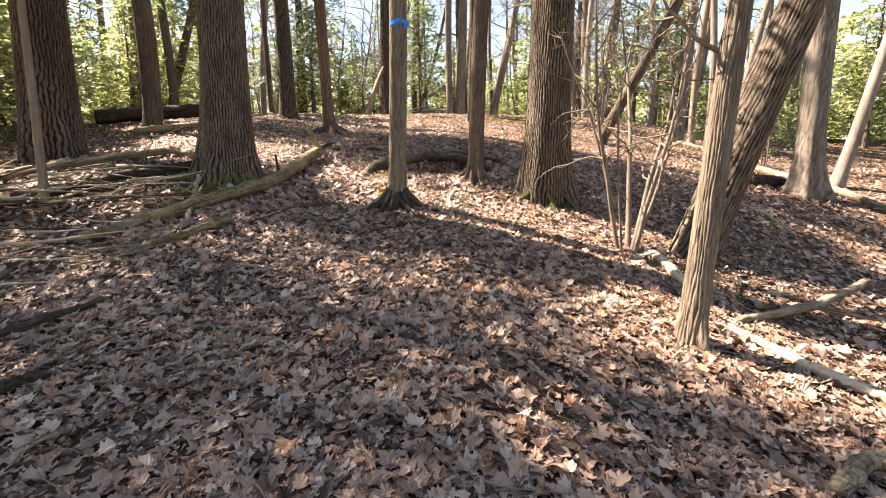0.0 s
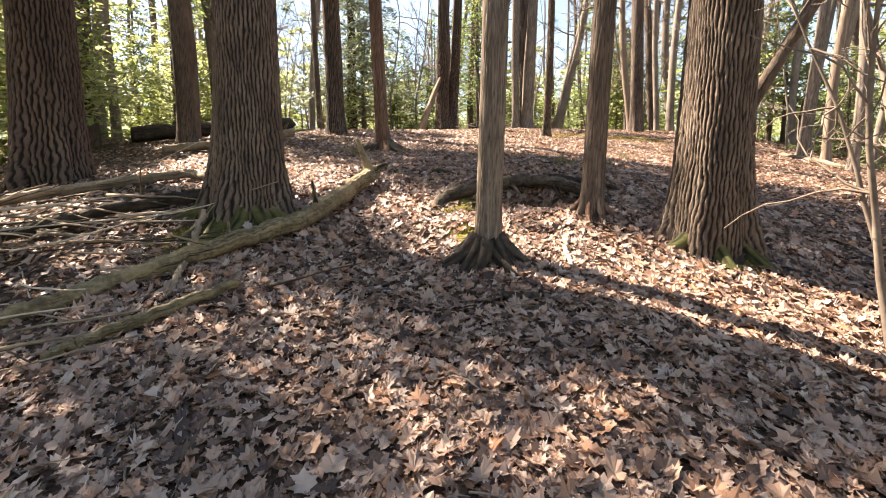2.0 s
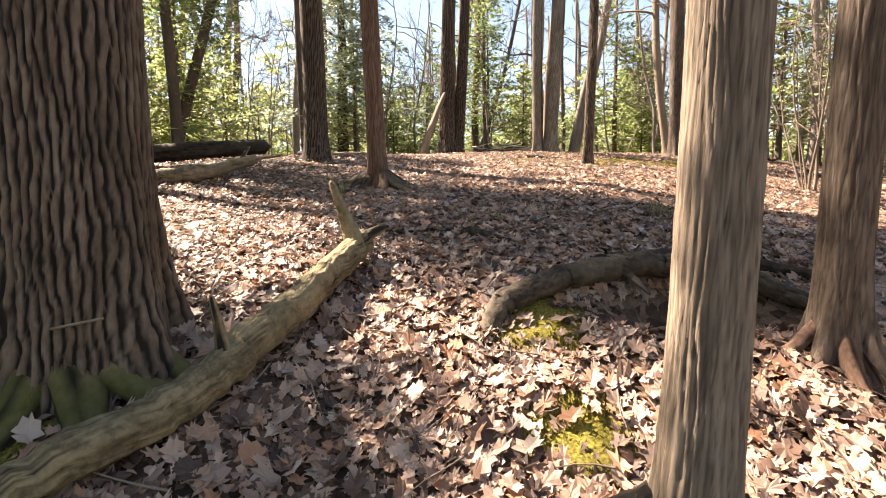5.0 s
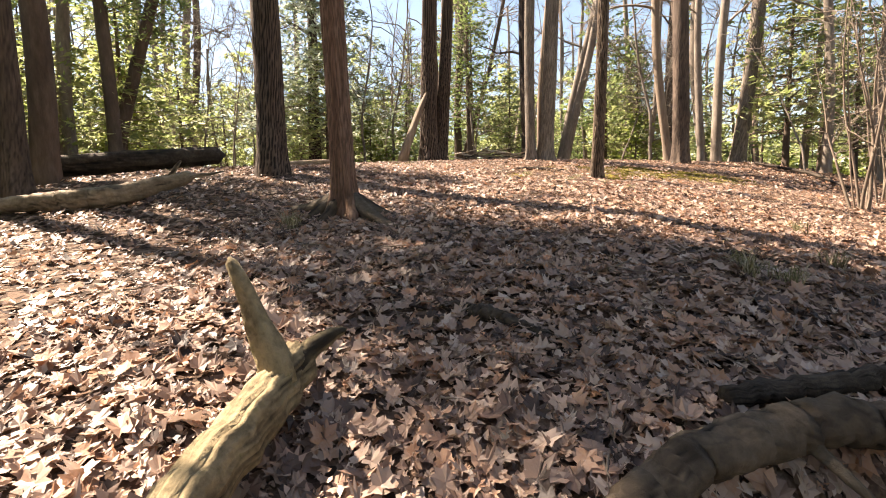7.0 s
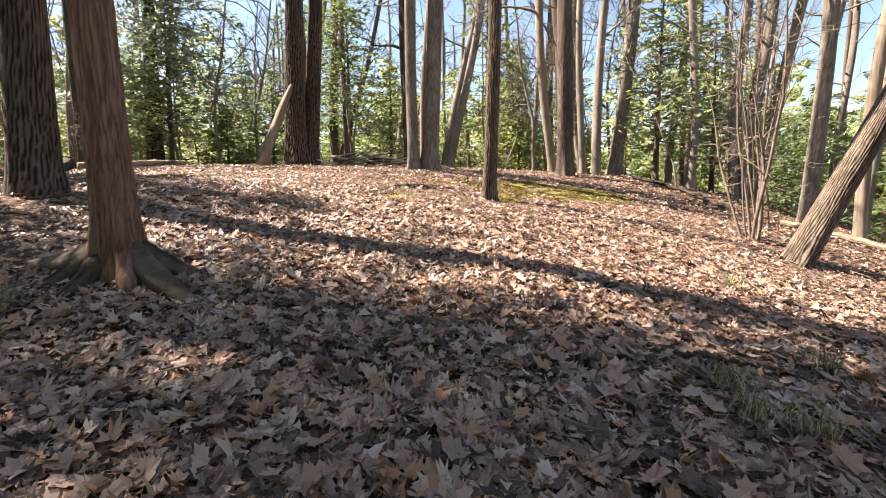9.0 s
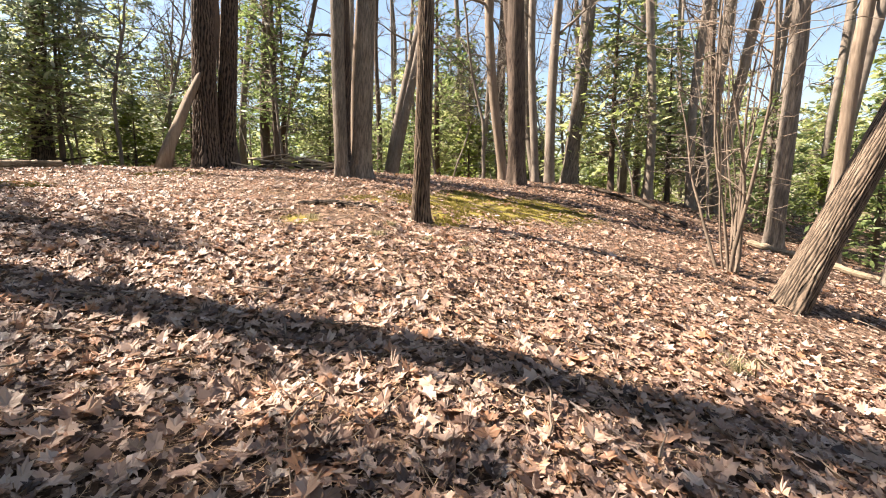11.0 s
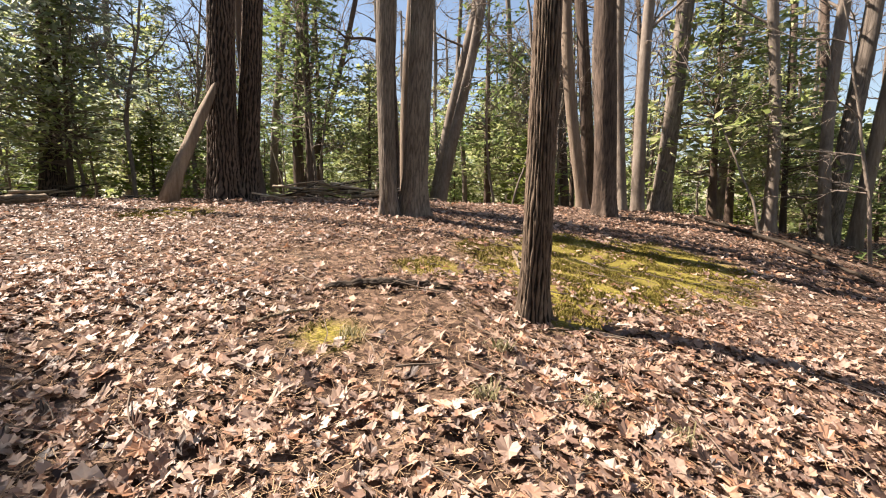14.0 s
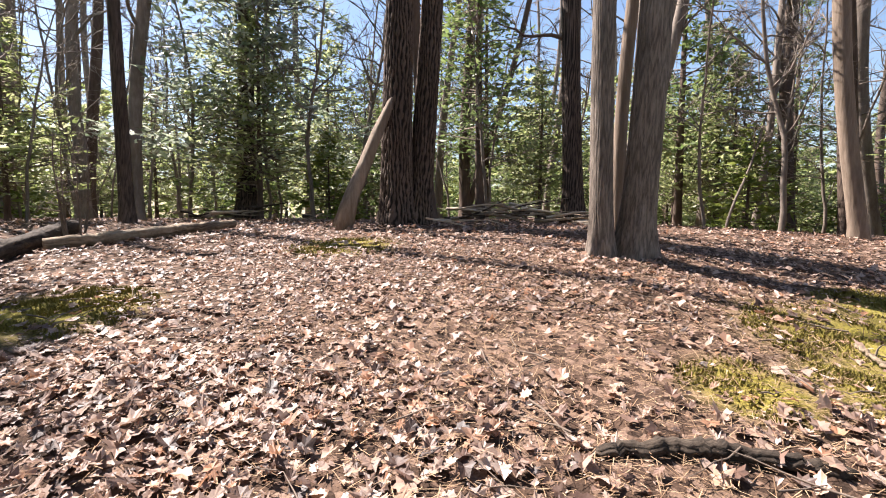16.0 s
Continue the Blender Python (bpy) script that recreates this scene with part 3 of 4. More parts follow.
tree(0.22, 23.60, 0.165, -0.006, 0.001, BARK_GREY, 19, 2, 30, 0.008, 0.45, 4, 21, 6, 5.5, 2.8, label="paired smooth grey-brown trunk on the crest")
tree(0.66, 23.62, 0.215, 0.060, -0.011, BARK_GREY, 20, 2, 34, 0.010, 0.5, 4, 22, 6, 5.5, 2.8, label="thicker paired grey-brown trunk with dark mossy foot")
tree(0.62, 24.35, 0.10, 0.027, -0.005, BARK_TAN, 15, 0, seed=23)
tree(1.10, 31.0, 0.30, -0.013, -0.001, BARK_PINE, 20, 1, 30, 0.02, seed=24)
tree(0.98, 18.8, 0.120, 0.018, -0.003, BARK_OAK, 16, 2, 24, 0.026, 0.5, 5, 25, 6, 4.0, 2.0, label="young oak with deeply ridged bark beside a moss patch")
tree(5.71, 25.53, 0.27, -0.004, 0.001, BARK_PINE, 19, 1, 30, 0.014, 0.3, seed=26)
tree(7.03, 26.82, 0.13, -0.001, 0.0, BARK_GREY, 16, 0, seed=27)
tree(8.74, 27.51, 0.27, 0.087, -0.015, BARK_GREY, 18, 1, 26, 0.01, seed=28)
tree(7.77, 27.20, 0.18, 0.035, -0.011, BARK_GREY, 16, 0, seed=29)
tree(5.88, 26.90, 0.16, -0.069, 0.021, BARK_TAN, 15, 0, seed=30)
tree(10.65, 25.60, 0.16, 0.002, 0.0, BARK_GREY, 16, 0, seed=31)
tree(12.52, 29.39, 0.15, 0.057, -0.010, BARK_GREY, 16, 0, seed=32)
tree(12.23, 25.31, 0.16, 0.027, -0.005, BARK_GREY, 17, 0, seed=33)
tree(12.71, 25.61, 0.23, 0.104, -0.031, BARK_GREY, 17, 1, 26, 0.01, seed=34)
tree(13.37, 25.42, 0.19, 0.163, -0.049, BARK_TAN, 16, 1, seed=35)
tree(13.43, 23.26, 0.11, 0.097, -0.029, BARK_GREY, 15, 0, seed=36)
tree(12.40, 20.90, 0.15, 0.102, -0.031, BARK_GREY, 15, 0, seed=37)
tree(5.17, 16.34, 0.215, 0.533, -0.103, BARK_OAK, 8, 2, 34, 0.020, 0.3, 4, 38, 4, 4.0, 2.0, label="leaning tree with ridged tan bark lit by the sun")
tree(-9.73, 27.20, 0.155, -0.014, -0.001, BARK_PINE, 18, 1, 24, 0.01, seed=39)
tree(-9.54, 32.26, 0.30, 0.006, 0.001, BARK_PINE, 13, 1, 28, 0.02, 0.5, seed=40, limbs=3, crown=(2.0, 4.3, 130, 26, 1.7), needles=NEEDLE_SILVER, label="broad hemlock with drooping silvery green boughs")
tree(7.87, 29.96, 0.22, -0.102, -0.010, BARK_PINE, 18, 1, 28, 0.012, 0.4, seed=41)
tree(9.26, 31.10, 0.21, -0.065, -0.006, BARK_GREY, 18, 0, seed=42)
tree(7.67, 33.98, 0.12, 0.087, 0.009, BARK_GREY, 15, 0, seed=43)
# woods on the west and beyond the crest
tree(-15.55, 20.32, 0.19, 0.066, 0.008, BARK_GREY, 17, 0, seed=44)
tree(-15.13, 19.13, 0.17, 0.05, 0.013, BARK_GREY, 17, 0, seed=45)
# pine set here so that its high crown shades the slope
tree(-10.0, 16.5, 0.24, 0.0, 0.0, BARK_PINE, 19, 1, 28, 0.015, seed=46, limbs=3, crown=(9, 2.2, 190, 30), label="tall straight pine with a high crown, placed to shade the slope")
tree(-17.2, 34.3, 0.22, 0.054, 0.006, BARK_PINE, 16, 0, seed=47)
tree(-10.83, 28.90, 0.18, 0.057, 0.007, BARK_GREY, 17, 0, seed=48)
tree(-13.54, 21.93, 0.19, 0.043, 0.002, BARK_GREY, 10.5, 0, seed=49)
tree(-13.15, 22.98, 0.22, 0.268, 0.014, BARK_PINE, 8, 0, seed=50, crown=(4.0, 1.5, 60))
tree(-16.4, 33.2, 0.22, 0.044, 0.002, BARK_GREY, 17, 0, seed=51)
tree(3.16, 34.19, 0.24, 0.19, -0.037, BARK_GREY, 16, 0, seed=52)
tree(3.13, 32.92, 0.22, 0.16, -0.05, BARK_GREY, 16, 0, seed=53)
tree(-3.46, 36.42, 0.16, 0.086, -0.015, BARK_GREY, 16, 0, seed=54)
tree(-2.32, 35.06, 0.14, 0.277, 0.027, BARK_PINE, 13, 0, seed=55)
tree(-14.53, 22.53, 0.23, 0.071, 0.001, BARK_GREY, 11, 0, seed=56)
tree(-20.0, 33.3, 0.26, 0.091, 0.001, BARK_GREY, 17, 0, seed=57)
tree(-21.25, 37.17, 0.16, 0.045, 0.004, BARK_GREY, 17, 0, seed=58)
tree(-21.60, 35.12, 0.19, 0.059, 0.006, BARK_GREY, 18, 0, seed=59)
tree(-21.48, 39.16, 0.17, 0.026, 0.003, BARK_GREY, 17, 0, seed=60)
tree(8.53, 40.16, 0.18, -0.012, -0.001, BARK_GREY, 17, 0, seed=61)
tree(1.04, 37.42, 0.17, 0.074, 0.007, BARK_GREY, 16, 0, seed=62)
# evergreens added for the shade of their crowns on the slope, some out of view
tree(-10.9, 18.1, 0.26, 0.0, 0.0, BARK_PINE, 17, 0, seed=63, limbs=3, crown=(5.0, 2.35, 160, 30), label="tall hemlock with a dense dark crown, added to shade the slope")
tree(-12.4, 22.2, 0.20, 0.0, 0.0, BARK_PINE, 13.0, 0, seed=67, limbs=2, crown=(4.6, 2.1, 130, 30), label="tall hemlock with a dense dark crown, added to shade the slope")
tree(-14.0, 17.45, 0.22, 0.0, 0.0, BARK_PINE, 24, 1, 28, 0.015, seed=68, limbs=3, first=16.0, crown=(15.0, 2.0, 170, 34), label="tall straight pine with a high crown, placed to shade the slope")
tree(-8.0, 5.3, 0.25, 0.0, 0.0, BARK_PINE, 18, 0, seed=64, limbs=3, crown=(4.5, 3.2, 155, 30), label="tall hemlock with a dense dark crown, added to shade the slope")
tree(-9.4, 7.0, 0.25, 0.02, 0.0, BARK_PINE, 18, 0, seed=65, limbs=3, crown=(4.5, 3.2, 155, 30), label="tall hemlock with a dense dark crown, added to shade the slope")


# spreading roots of the near trees
def roots(owner, r, directions, mat, seed):
    """Roots that leave a trunk's foot and dive into the leaves; a direction is (degrees, length, thickness)."""
    rng = np.random.default_rng(seed)
    x0, y0, z0 = owner.location
    for deg, length, thick in directions:
        a = radians(deg)
        P, q = [], wander((0.6 * r * math.cos(a), 0.6 * r * math.sin(a), 0), (math.cos(a), math.sin(a), 0), length, 10, rng, 0.10)
        for i, p in enumerate(q):
            t = i / 10
            P.append((p[0], p[1], gz(x0 + p[0], y0 + p[1]) - z0 + 0.16 * (1 - t) ** 2.5 + thick * (0.5 - 1.3 * t)))
        v, f = tube(np.array(P), np.linspace(thick, thick * 0.45, 11), 14, 0.05, rng)
        part("root", quads_mesh("root", v, f, mat, True, grain(v, 14, rng)), owner)


roots(slender, 0.15, [(-155, 0.62, 0.13), (-125, 0.42, 0.12), (-95, 0.36, 0.11), (-62, 0.66, 0.055), (-40, 0.4, 0.11), (-10, 0.5, 0.12), (40, 0.4, 0.09), (160, 0.5, 0.10)], DARKWOOD, 201)
roots(cedar, 0.15, [(-115, 0.55, 0.06), (-70, 0.4, 0.05), (-10, 0.4, 0.06), (180, 0.4, 0.06)], BARK_CEDAR, 202)
roots(old_cedar, 0.175, [(-125, 0.6, 0.09), (-35, 1.1, 0.12), (10, 0.8, 0.11), (175, 1.1, 0.12), (-160, 0.7, 0.10)], ROOTWOOD, 203)
roots(mossy_oak, 0.40, [(-165, 1.0, 0.15), (-125, 0.9, 0.14), (-75, 0.7, 0.13), (-25, 0.8, 0.14), (170, 0.9, 0.12), (-100, 0.75, 0.15), (-50, 0.7, 0.14), (0, 0.8, 0.13)], MOSS_BARK, 204)
roots(oak, 0.41, [(-140, 0.6, 0.12), (-90, 0.6, 0.12), (-40, 0.7, 0.12)], MOSS_BARK, 205)


def low_bough(owner, start, ends, mat, seed):
    rng = np.random.default_rng(seed)
    for e in ends:
        v, f = needle_sprays([(start, e, 0.35), (tuple((np.array(start) + e) / 2), (e[0] + 0.5, e[1] - 0.2, e[2] - 0.15), 0.25)], rng, 120, 0.10, 0.03)
        part("bough", fast_mesh("bough", v, f, mat, False), owner, "hanging bright green evergreen spray")


low_bough(oak, (0.0, -0.3, 4.2), [(-0.5, -1.6, 3.3), (0.5, -1.7, 3.4)], FOLIAGE_YELLOW, 210)

low_bough(dark_pine, (0.0, 0.0, 4.6), [(-1.6, -0.8, 3.5), (1.3, -1.1, 3.8), (-0.8, -1.4, 4.3), (1.7, 0.2, 4.3)], NEEDLE, 211)
low_bough(old_cedar, (0.0, 0.0, 4.4), [(1.0, -0.4, 3.9), (-1.0, -0.3, 4.0)], NEEDLE, 212)

# one more hemlock out of view, added for its crown's shade
tree(-10.9, 9.3, 0.25, 0.0, 0.0, BARK_PINE, 19, 0, seed=66, limbs=3, crown=(4.5, 2.4, 150, 30), label="tall hemlock with a dense dark crown, added to shade the slope")

# leaning dead trunk against the shaggy pair
def leaning_snag():
    rng = np.random.default_rng(70)
    root = thing("leaning_snag", -4.28, 26.1, "broken dead trunk propped against a shaggy tree", "dead tree")
    pts = np.array([(0, 0, -0.15), (0.2, 0.1, 0.6), (0.42, 0.2, 1.2), (0.68, 0.35, 1.9), (0.98, 0.45, 2.6)])
    v, f = tube(pts, [0.19, 0.15, 0.13, 0.105, 0.08], 14, 0.10, rng)
    part("trunk", quads_mesh("trunk", v, f, BARK_TAN, True, grain(v, 14, rng)), root)


leaning_snag()


def weather(n, seg, rng):
    """Long checks that wind along a weathered log, and a few knots, for n rings of seg points."""
    i, j = np.meshgrid(np.arange(n), np.arange(seg), indexing="ij")
    th = j * 2 * np.pi / seg
    p = rng.uniform(0, 6.28, 4)
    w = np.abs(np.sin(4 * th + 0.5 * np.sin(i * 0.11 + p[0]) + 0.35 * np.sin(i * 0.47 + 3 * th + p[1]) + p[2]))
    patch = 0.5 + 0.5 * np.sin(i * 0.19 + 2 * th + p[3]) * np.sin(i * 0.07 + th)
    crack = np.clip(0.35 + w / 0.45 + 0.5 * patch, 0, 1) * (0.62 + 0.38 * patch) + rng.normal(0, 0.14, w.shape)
    knot = np.zeros(w.shape)
    for _ in range(max(2, n // 14)):
        a, b = rng.uniform(0, n), rng.uniform(0, 2 * np.pi)
        d = np.angle(np.exp(1j * (th - b)))
        knot += np.exp(-((i - a) / 1.6) ** 2 - (d / 0.45) ** 2)
    return np.clip(crack, 0, 1).ravel(), knot.ravel()


def log(points, radii, mat, label, seed, seg=20, stubs=(), sink=0.0, name="fallen_log", category="log"):
    """A fallen log that follows the ground through plan points (x, y, height of its axis above ground), with branch stubs."""
    rng = np.random.default_rng(seed)
    x0, y0 = points[0][0], points[0][1]
    root = thing(name, x0, y0, label, category)
    P = np.array([(x - x0, y - y0, gz(x, y) + h - sink - gz(x0, y0)) for x, y, h in points])
    t = np.linspace(0, 1, len(P))
    tt = np.linspace(0, 1, 14 * len(P))
    Q = np.stack([np.interp(tt, t, P[:, i]) for i in range(3)], -1)
    k = np.array([0.25, 0.5, 0.25])
    for _ in range(10):
        Q[1:-1] = Q[:-2] * k[0] + Q[1:-1] * k[1] + Q[2:] * k[2]
    Q[1:-1] += rng.normal(0, 0.008, Q[1:-1].shape)
    seg = max(seg, 12) * 2
    v, f = tube(Q, np.interp(tt, t, radii), seg, 0.035, rng)
    crack, knot = weather(len(Q), seg, rng)
    n = len(Q) * seg
    c = np.repeat(Q, seg, axis=0)
    v[:n] = c + (v[:n] - c) * (1 + 0.16 * (crack - 1) + 0.22 * knot)[:, None]
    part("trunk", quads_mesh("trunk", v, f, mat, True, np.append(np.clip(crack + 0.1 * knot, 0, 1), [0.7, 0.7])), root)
    for at, d, length, r in stubs:
        p = np.array([np.interp(at, tt, Q[:, i]) for i in range(3)])
        w = wander(p, d, length, 6, rng, 0.1)
        v, f = tube(w, r * np.array([1.1, 0.86, 0.7, 0.6, 0.5, 0.4, 0.25]), 9, 0.08, rng)
        part("stub", quads_mesh("stub", v, f, mat, True, grain(v, 9, rng)), root)
    return root


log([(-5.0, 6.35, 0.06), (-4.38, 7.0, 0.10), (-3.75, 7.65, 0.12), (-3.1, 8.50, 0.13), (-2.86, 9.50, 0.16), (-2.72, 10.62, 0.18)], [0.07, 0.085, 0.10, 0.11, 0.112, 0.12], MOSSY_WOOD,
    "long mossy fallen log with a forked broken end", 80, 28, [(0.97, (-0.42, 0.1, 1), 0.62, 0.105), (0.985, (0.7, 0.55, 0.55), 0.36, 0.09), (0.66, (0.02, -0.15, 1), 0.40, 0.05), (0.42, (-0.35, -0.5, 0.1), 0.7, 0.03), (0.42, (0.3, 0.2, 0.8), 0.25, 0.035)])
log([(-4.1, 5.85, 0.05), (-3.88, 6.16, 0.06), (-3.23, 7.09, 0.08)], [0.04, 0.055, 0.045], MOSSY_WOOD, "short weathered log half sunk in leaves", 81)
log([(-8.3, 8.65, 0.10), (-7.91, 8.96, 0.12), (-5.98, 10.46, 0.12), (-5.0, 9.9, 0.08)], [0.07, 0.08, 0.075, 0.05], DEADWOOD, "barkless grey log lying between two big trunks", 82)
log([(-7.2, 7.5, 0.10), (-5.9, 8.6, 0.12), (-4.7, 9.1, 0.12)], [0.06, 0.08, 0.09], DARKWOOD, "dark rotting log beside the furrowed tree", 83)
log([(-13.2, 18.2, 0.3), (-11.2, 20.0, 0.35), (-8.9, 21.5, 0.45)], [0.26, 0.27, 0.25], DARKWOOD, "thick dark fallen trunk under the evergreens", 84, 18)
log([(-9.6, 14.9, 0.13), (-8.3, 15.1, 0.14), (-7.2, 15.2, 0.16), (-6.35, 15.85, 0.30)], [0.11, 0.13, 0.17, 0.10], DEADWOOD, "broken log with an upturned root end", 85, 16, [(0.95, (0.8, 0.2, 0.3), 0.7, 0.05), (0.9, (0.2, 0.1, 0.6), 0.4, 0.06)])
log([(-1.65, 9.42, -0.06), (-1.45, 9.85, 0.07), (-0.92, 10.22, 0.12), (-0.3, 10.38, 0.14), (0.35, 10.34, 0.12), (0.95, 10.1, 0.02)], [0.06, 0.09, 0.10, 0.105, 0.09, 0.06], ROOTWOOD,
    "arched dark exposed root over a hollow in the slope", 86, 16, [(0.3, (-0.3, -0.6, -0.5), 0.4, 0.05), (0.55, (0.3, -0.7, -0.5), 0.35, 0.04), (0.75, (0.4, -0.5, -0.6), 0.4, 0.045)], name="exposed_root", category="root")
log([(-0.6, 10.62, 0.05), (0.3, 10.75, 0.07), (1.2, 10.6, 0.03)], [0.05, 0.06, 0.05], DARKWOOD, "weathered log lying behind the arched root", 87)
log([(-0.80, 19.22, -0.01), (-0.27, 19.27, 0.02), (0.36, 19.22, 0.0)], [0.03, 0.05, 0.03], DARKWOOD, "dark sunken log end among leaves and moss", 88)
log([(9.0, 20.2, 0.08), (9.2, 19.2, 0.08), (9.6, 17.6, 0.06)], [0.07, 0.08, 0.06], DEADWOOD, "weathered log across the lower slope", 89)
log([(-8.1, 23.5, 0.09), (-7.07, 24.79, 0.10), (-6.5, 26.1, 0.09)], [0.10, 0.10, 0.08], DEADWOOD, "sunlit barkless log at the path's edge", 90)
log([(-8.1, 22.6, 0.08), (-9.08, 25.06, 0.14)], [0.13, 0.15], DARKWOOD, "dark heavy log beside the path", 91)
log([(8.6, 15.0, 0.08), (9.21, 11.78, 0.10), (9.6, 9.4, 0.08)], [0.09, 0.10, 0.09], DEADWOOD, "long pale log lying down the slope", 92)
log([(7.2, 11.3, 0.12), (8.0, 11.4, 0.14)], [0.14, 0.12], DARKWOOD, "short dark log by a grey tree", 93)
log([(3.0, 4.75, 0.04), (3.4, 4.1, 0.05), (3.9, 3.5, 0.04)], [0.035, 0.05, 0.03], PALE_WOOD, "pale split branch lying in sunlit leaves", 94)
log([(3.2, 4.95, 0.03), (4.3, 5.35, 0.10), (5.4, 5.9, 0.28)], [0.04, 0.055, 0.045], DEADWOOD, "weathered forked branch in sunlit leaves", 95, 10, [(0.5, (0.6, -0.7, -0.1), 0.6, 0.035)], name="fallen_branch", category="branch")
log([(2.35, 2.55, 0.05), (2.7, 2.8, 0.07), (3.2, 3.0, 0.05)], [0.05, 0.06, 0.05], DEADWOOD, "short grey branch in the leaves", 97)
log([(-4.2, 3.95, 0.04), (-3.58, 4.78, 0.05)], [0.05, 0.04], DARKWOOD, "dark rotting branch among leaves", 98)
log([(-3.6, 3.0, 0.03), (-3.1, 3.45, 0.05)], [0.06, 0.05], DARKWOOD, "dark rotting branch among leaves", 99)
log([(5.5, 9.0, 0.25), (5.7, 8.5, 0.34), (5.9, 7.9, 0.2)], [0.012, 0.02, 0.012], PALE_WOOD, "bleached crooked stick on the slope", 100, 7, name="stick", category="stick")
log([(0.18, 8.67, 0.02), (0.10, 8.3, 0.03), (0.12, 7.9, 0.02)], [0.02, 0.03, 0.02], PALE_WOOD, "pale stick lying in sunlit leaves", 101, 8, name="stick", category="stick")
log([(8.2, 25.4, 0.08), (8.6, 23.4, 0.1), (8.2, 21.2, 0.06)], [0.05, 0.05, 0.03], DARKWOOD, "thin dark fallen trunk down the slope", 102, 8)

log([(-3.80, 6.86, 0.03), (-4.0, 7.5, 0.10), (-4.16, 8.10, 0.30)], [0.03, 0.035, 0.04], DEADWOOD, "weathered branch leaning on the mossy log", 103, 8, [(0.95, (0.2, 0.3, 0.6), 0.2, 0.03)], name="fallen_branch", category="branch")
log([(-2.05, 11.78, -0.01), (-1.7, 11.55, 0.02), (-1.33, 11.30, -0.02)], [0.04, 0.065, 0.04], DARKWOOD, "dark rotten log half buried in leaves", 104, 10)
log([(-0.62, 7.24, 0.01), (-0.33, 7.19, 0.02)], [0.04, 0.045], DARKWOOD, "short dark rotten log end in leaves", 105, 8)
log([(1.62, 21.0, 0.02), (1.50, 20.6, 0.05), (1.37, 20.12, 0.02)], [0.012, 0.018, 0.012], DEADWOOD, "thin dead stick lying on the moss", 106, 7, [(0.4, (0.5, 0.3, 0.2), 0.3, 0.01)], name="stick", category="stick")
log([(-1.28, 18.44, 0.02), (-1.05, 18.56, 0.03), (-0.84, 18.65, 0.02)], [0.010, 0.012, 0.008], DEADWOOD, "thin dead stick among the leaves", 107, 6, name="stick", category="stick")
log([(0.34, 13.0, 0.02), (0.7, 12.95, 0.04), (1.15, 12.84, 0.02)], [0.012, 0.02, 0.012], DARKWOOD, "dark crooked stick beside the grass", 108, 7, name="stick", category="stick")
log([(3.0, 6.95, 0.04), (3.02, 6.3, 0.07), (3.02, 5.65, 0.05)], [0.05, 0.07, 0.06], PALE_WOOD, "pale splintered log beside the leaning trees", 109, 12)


# brush pile behind the crest
def brush_pile(x, y, w, n, seed, label, thick=0.055):
    rng = np.random.default_rng(seed)
    root = thing("brush_pile", x, y, label, "brush pile")
    for i in range(n):
        px, py = rng.normal(0, w, 2) * (1, 0.45)
        a = rng.normal(0, 0.5)
        L = rng.uniform(0.6, 2.0)
        z = gz(x + px, y + py) - gz(x, y) + rng.uniform(0.02, 0.45) * math.exp(-(px / w) ** 2 / 2)
        P = wander((px - L / 2 * math.cos(a), py - L / 2 * math.sin(a), z), (math.cos(a), math.sin(a), rng.normal(0, 0.12)), L, 4, rng, 0.08)
        v, f = tube(P, np.linspace(rng.uniform(0.008, thick), 0.006, 5), 7, 0.05, rng)
        part("branch", quads_mesh("branch", v, f, (DEADWOOD, PALE_WOOD, DARKWOOD)[i % 3]), root)


brush_pile(-0.9, 27.6, 1.1, 46, 110, "heap of broken dead branches on the crest")
brush_pile(-6.2, 8.0, 1.1, 80, 111, "tangle of thin dead branches between the big trunks", 0.028)
brush_pile(-5.6, 5.9, 1.0, 40, 113, "thin dead branches strewn over the leaves", 0.018)
brush_pile(-8.6, 30.4, 1.4, 30, 112, "tangle of dead branches under the hemlocks")


# twigs on the ground
def ground_twigs(n, box, seed):
    rng = np.random.default_rng(seed)
    out = []
    for _ in range(n):
        x, y, a, L = rng.uniform(box[0], box[1]), rng.uniform(box[2], box[3]), rng.uniform(0, 6.28), rng.uniform(0.1, 0.55)
        P = wander((x, y, 0), (math.cos(a), math.sin(a), 0), L, 4, rng, 0.15)
        P[:, 2] = land(P[:, 0], P[:, 1]) + 0.03 + rng.uniform(0, 0.025, 5)
        out.append(tube(P, np.linspace(rng.uniform(0.003, 0.009), 0.002, 5), 4, 0, None, False))
    v, f = join(out)
    tagged(new("ground_twigs", fast_mesh("ground_twigs", v, f, TWIG)), "thin dead twigs strewn over the leaves", "twigs", kind="stuff")


ground_twigs(1500, (-7, 7, 2, 26), 120)


